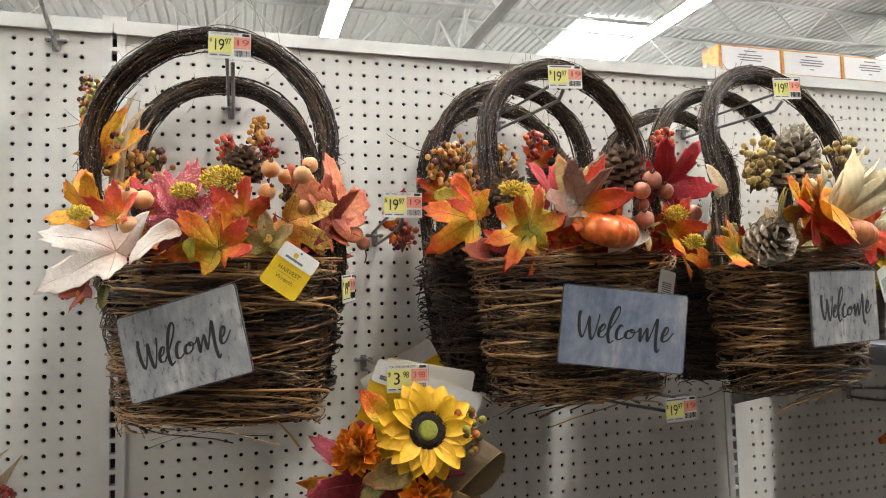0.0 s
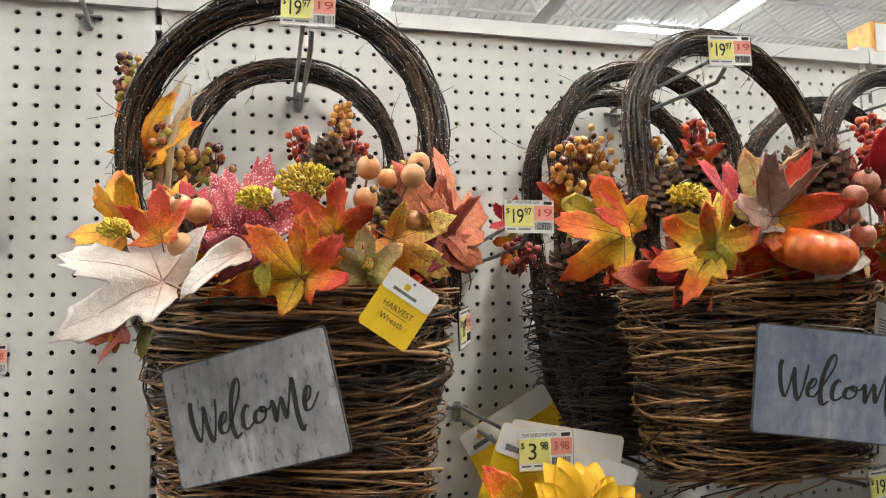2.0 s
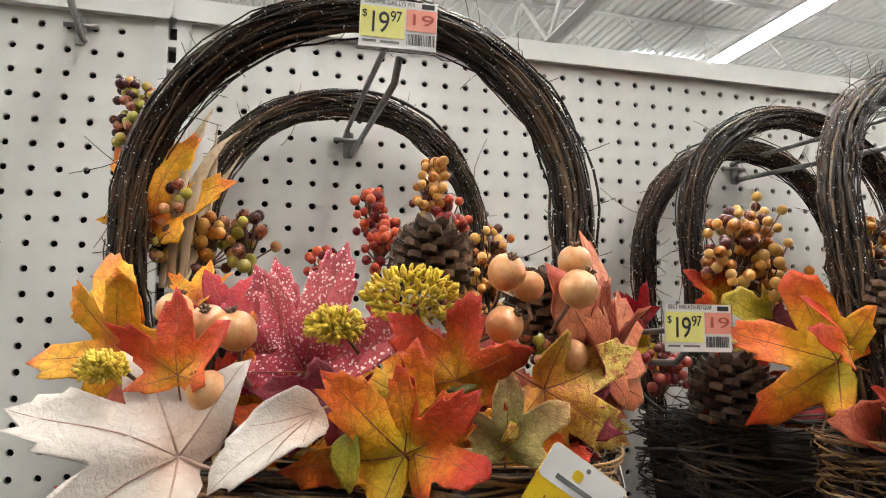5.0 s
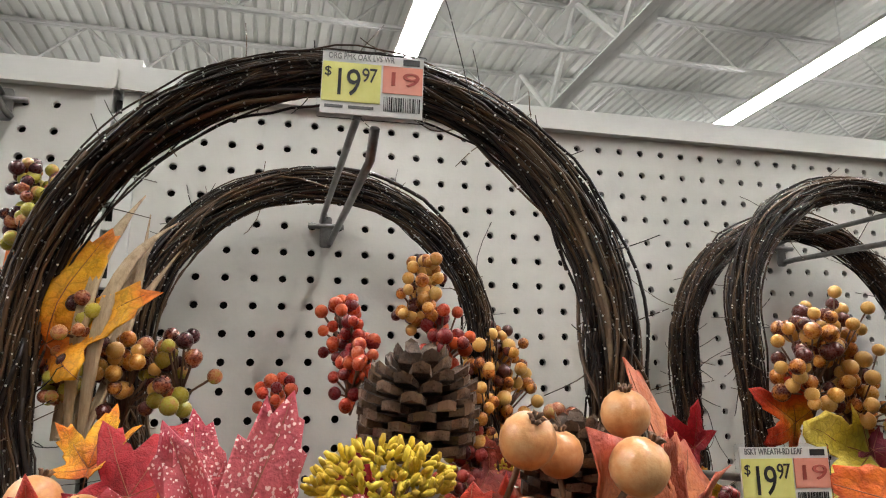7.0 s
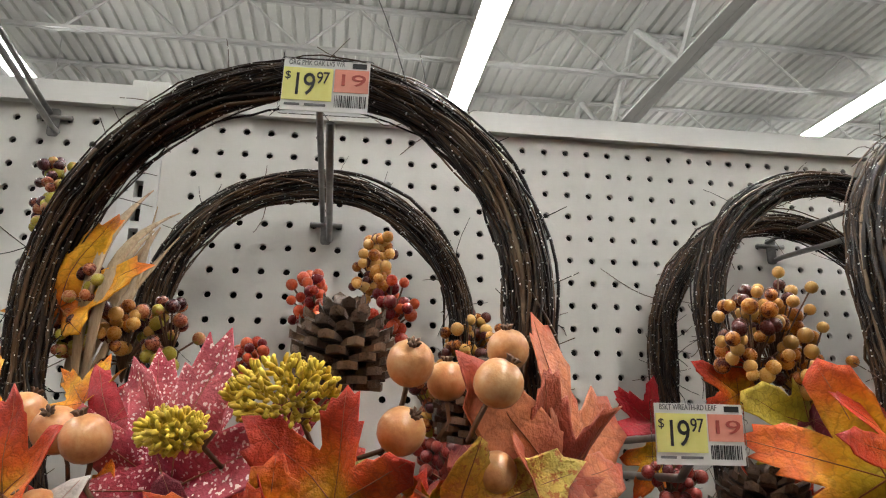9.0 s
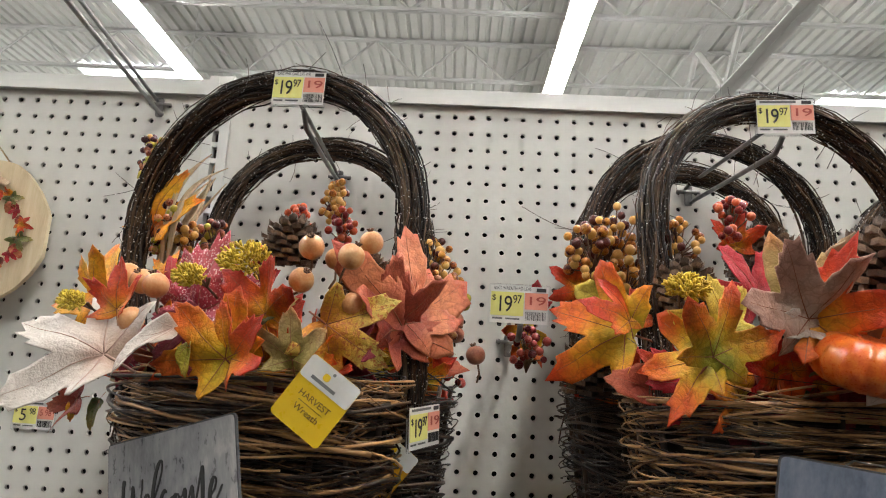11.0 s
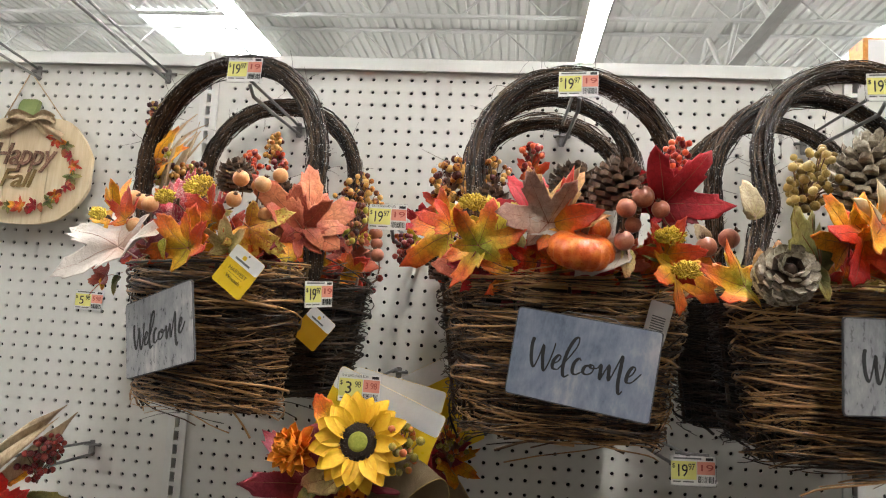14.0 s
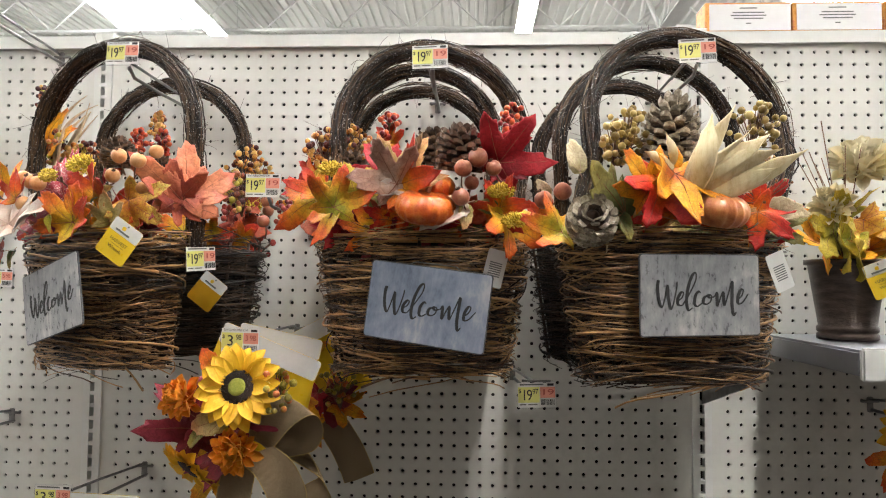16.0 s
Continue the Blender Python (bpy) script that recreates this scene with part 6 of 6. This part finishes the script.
wr = random.Random(5)
for i in range(26):
    a = radians(62 - 195 * i / 25)
    x, z = 0.098 * math.cos(a), 0.078 * math.sin(a)
    d = wr.uniform(0.016, 0.026)
    q = a - 1.57 + wr.gauss(0, 0.9)
    leaf(P, "maple" if i % 2 else "oval", ("brick", "rust", "golden", "green", "salmon", "red")[i % 6], (x, -0.0062 - 0.0003 * i, z), (x + d * math.cos(q), -0.0066 - 0.0003 * i, z + d * math.sin(q)), (0, -1, 0))
for s in (-1, 1):
    ribbon(P, [(0, -0.010, 0.098), (s * 0.03, -0.018, 0.108), (s * 0.055, -0.012, 0.100), (s * 0.03, -0.008, 0.094), (0, -0.010, 0.096)], 0.018, (0, 0.1, 1), "bow", "pale cloth bow", MAT["straw"])
    ribbon(P, [(0, -0.010, 0.097), (s * 0.030, -0.012, 0.080), (s * 0.070, -0.012, 0.062)], 0.017, (0.2, 0, 1), "bow", "pale cloth bow", MAT["straw"])
    part("twine", Build().tube([(s * 0.075, 0.0, 0.085), (-0.034, 0.012, 0.205)], 0.0012, 5).mesh("twine", True), MAT["straw"], P)

# ---- the shelf with potted flowers and the boxes on top ----
MAT["shelf"] = surface("grey_blue_shelf_paint", [(0.26, 0.27, 0.30), (0.34, 0.35, 0.38)], 8, 0.35, bump=0.0003)
MAT["pot"] = surface("dark_bronze_pot", [(0.030, 0.020, 0.016), (0.065, 0.045, 0.036), (0.11, 0.08, 0.065)], 18, 0.38, metal=0.4, stretch=(1, 1, 5), bump=0.0005)
sh = thing("shelf", pose(0.633, 0, 1.343), "grey painted steel shelf with pots, fixed to the uprights", "shelf")
part("tray", box_bm((0.0, -0.35, 0.0), (1.08, -0.002, 0.038), 0.004), MAT["shelf"], sh)
part("front_lip", box_bm((-0.002, -0.362, -0.006), (1.08, -0.351, 0.042), 0.003), MAT["steel_paint"], sh)
g = Build()
g.add([(x, y, z) for x in (-0.112, -0.108) for y, z in ((-0.003, 0.0), (-0.30, 0.0), (-0.30, -0.014), (-0.003, -0.10))], [(0, 1, 2, 3), (7, 6, 5, 4), (0, 4, 5, 1), (1, 5, 6, 2), (2, 6, 7, 3), (3, 7, 4, 0)])
part("bracket", g.mesh("bracket"), MAT["zinc"], sh)
part("bracket_bar", Build().box((-0.11, -0.03, -0.004), (0.02, -0.003, 0.0)).mesh("bracket_bar"), MAT["zinc"], sh)


def potted(x, y, k):
    t = thing("potted_flowers", pose(x, y, 1.382), "dark bronze pot of yellow and cream cloth flowers", "potted flowers", "potted flowers")
    prof = [(0.044, 0.0), (0.048, 0.002), (0.048, 0.010), (0.045, 0.012), (0.048, 0.015), (0.048, 0.022), (0.045, 0.025), (0.060, 0.128), (0.066, 0.130), (0.066, 0.138), (0.058, 0.138), (0.056, 0.120)]
    part("pot", Build().lathe(prof, 36).mesh("pot", True), MAT["pot"], t)
    r = random.Random(k)
    mum(t, (0.020, -0.01, 0.295), (-0.3, -0.8, 0.7), 0.058, MAT["cream_petal"], k, 80, "large cream cloth mum")
    mum(t, (-0.035, -0.03, 0.225), (-0.6, -0.8, 0.4), 0.042, MAT["cream_petal"], k + 1, 60, "cream cloth mum")
    for i in range(16):
        a = r.uniform(-2.8, 0.4)
        q, z = r.uniform(0.02, 0.05), r.uniform(0.12, 0.22)
        ln = r.uniform(0.06, 0.10)
        leaf(t, "maple" if i % 3 else "oval", ("lemon", "lemon", "golden", "speckled", "lime")[i % 5], (q * math.cos(a), q * math.sin(a), z), ((q + ln) * math.cos(a), (q + ln) * math.sin(a), z + r.uniform(-0.05, 0.05)))
    g = Build()
    for i in range(9):
        a, b0 = r.uniform(0, 6.3), r.uniform(0.03, 0.09)
        g.tube([(0, 0, 0.12), (b0 * 0.5 * math.cos(a), b0 * 0.5 * math.sin(a), 0.25), (b0 * math.cos(a), b0 * math.sin(a), r.uniform(0.30, 0.38))], 0.0010, 4)
    tagged(part("sprig", g.mesh("sprig", True), MAT["stem"], t), kind="stuff")
    return t


pt = potted(0.722, -0.150, 71)
hang_tag(pt, (0.015, -0.085, 0.105), -22, -8)
potted(0.835, -0.245, 75)
peg_hook(33 * IN, Z0 - 23 * IN, 0.15, 0.0)
G = thing("yellow_bow", pose(0.815, -0.160, 1.215), "yellow petalled flower bow hanging under a shelf", "flower bow", "carded flower bows")
sunflower(G, (0, -0.02, 0.01), (-0.3, -1, 0.2), 0.055, 81)
leaf(G, "maple", "amber", (-0.01, 0, -0.03), (-0.05, -0.01, -0.09))
leaf(G, "maple", "golden", (0.01, 0, -0.03), (0.03, -0.01, -0.10))
part("card", Build().add(*slab(0.10, 0.14, 0.001, 0.004)).mesh("card"), MAT["card_gold"], G, "", pose(0.02, 0.012, 0.0))

MAT["box_card"] = surface("white_printed_carton", [(0.72, 0.70, 0.70), (0.78, 0.77, 0.77)], 10, 0.4)
MAT["box_orange"] = surface("orange_printed_carton", [(0.62, 0.22, 0.03), (0.74, 0.36, 0.08), (0.50, 0.10, 0.05)], 45, 0.4)


def carton(x0, x1, k):
    w = x1 - x0
    t = thing("carton", pose((x0 + x1) / 2, 0.024, TOP + 0.002), "white carton with orange edges lying on the shelving top", "carton", "cartons")
    part("body", box_bm((-w / 2, -0.028, 0.0), (w / 2, 0.028, 0.058), 0.0015), MAT["box_orange"], t)
    plate("front_panel", w - 0.010, 0.053, 0.0012, MAT["box_card"], t, 0.003, -0.0288, 0.0275)
    for i, (bw, z) in enumerate(((0.034, 0.046), (0.062, 0.037), (0.070, 0.031), (0.058, 0.025), (0.010, 0.015))):
        plate("print_bar", bw, 0.0022, 0.0006, MAT["grey_ink"], t, 0.0, -0.0296, z)


for i, (x0, x1) in enumerate(((0.535, 0.704), (0.706, 0.880), (0.882, 1.056), (1.058, 1.232))):
    carton(x0, x1, i)
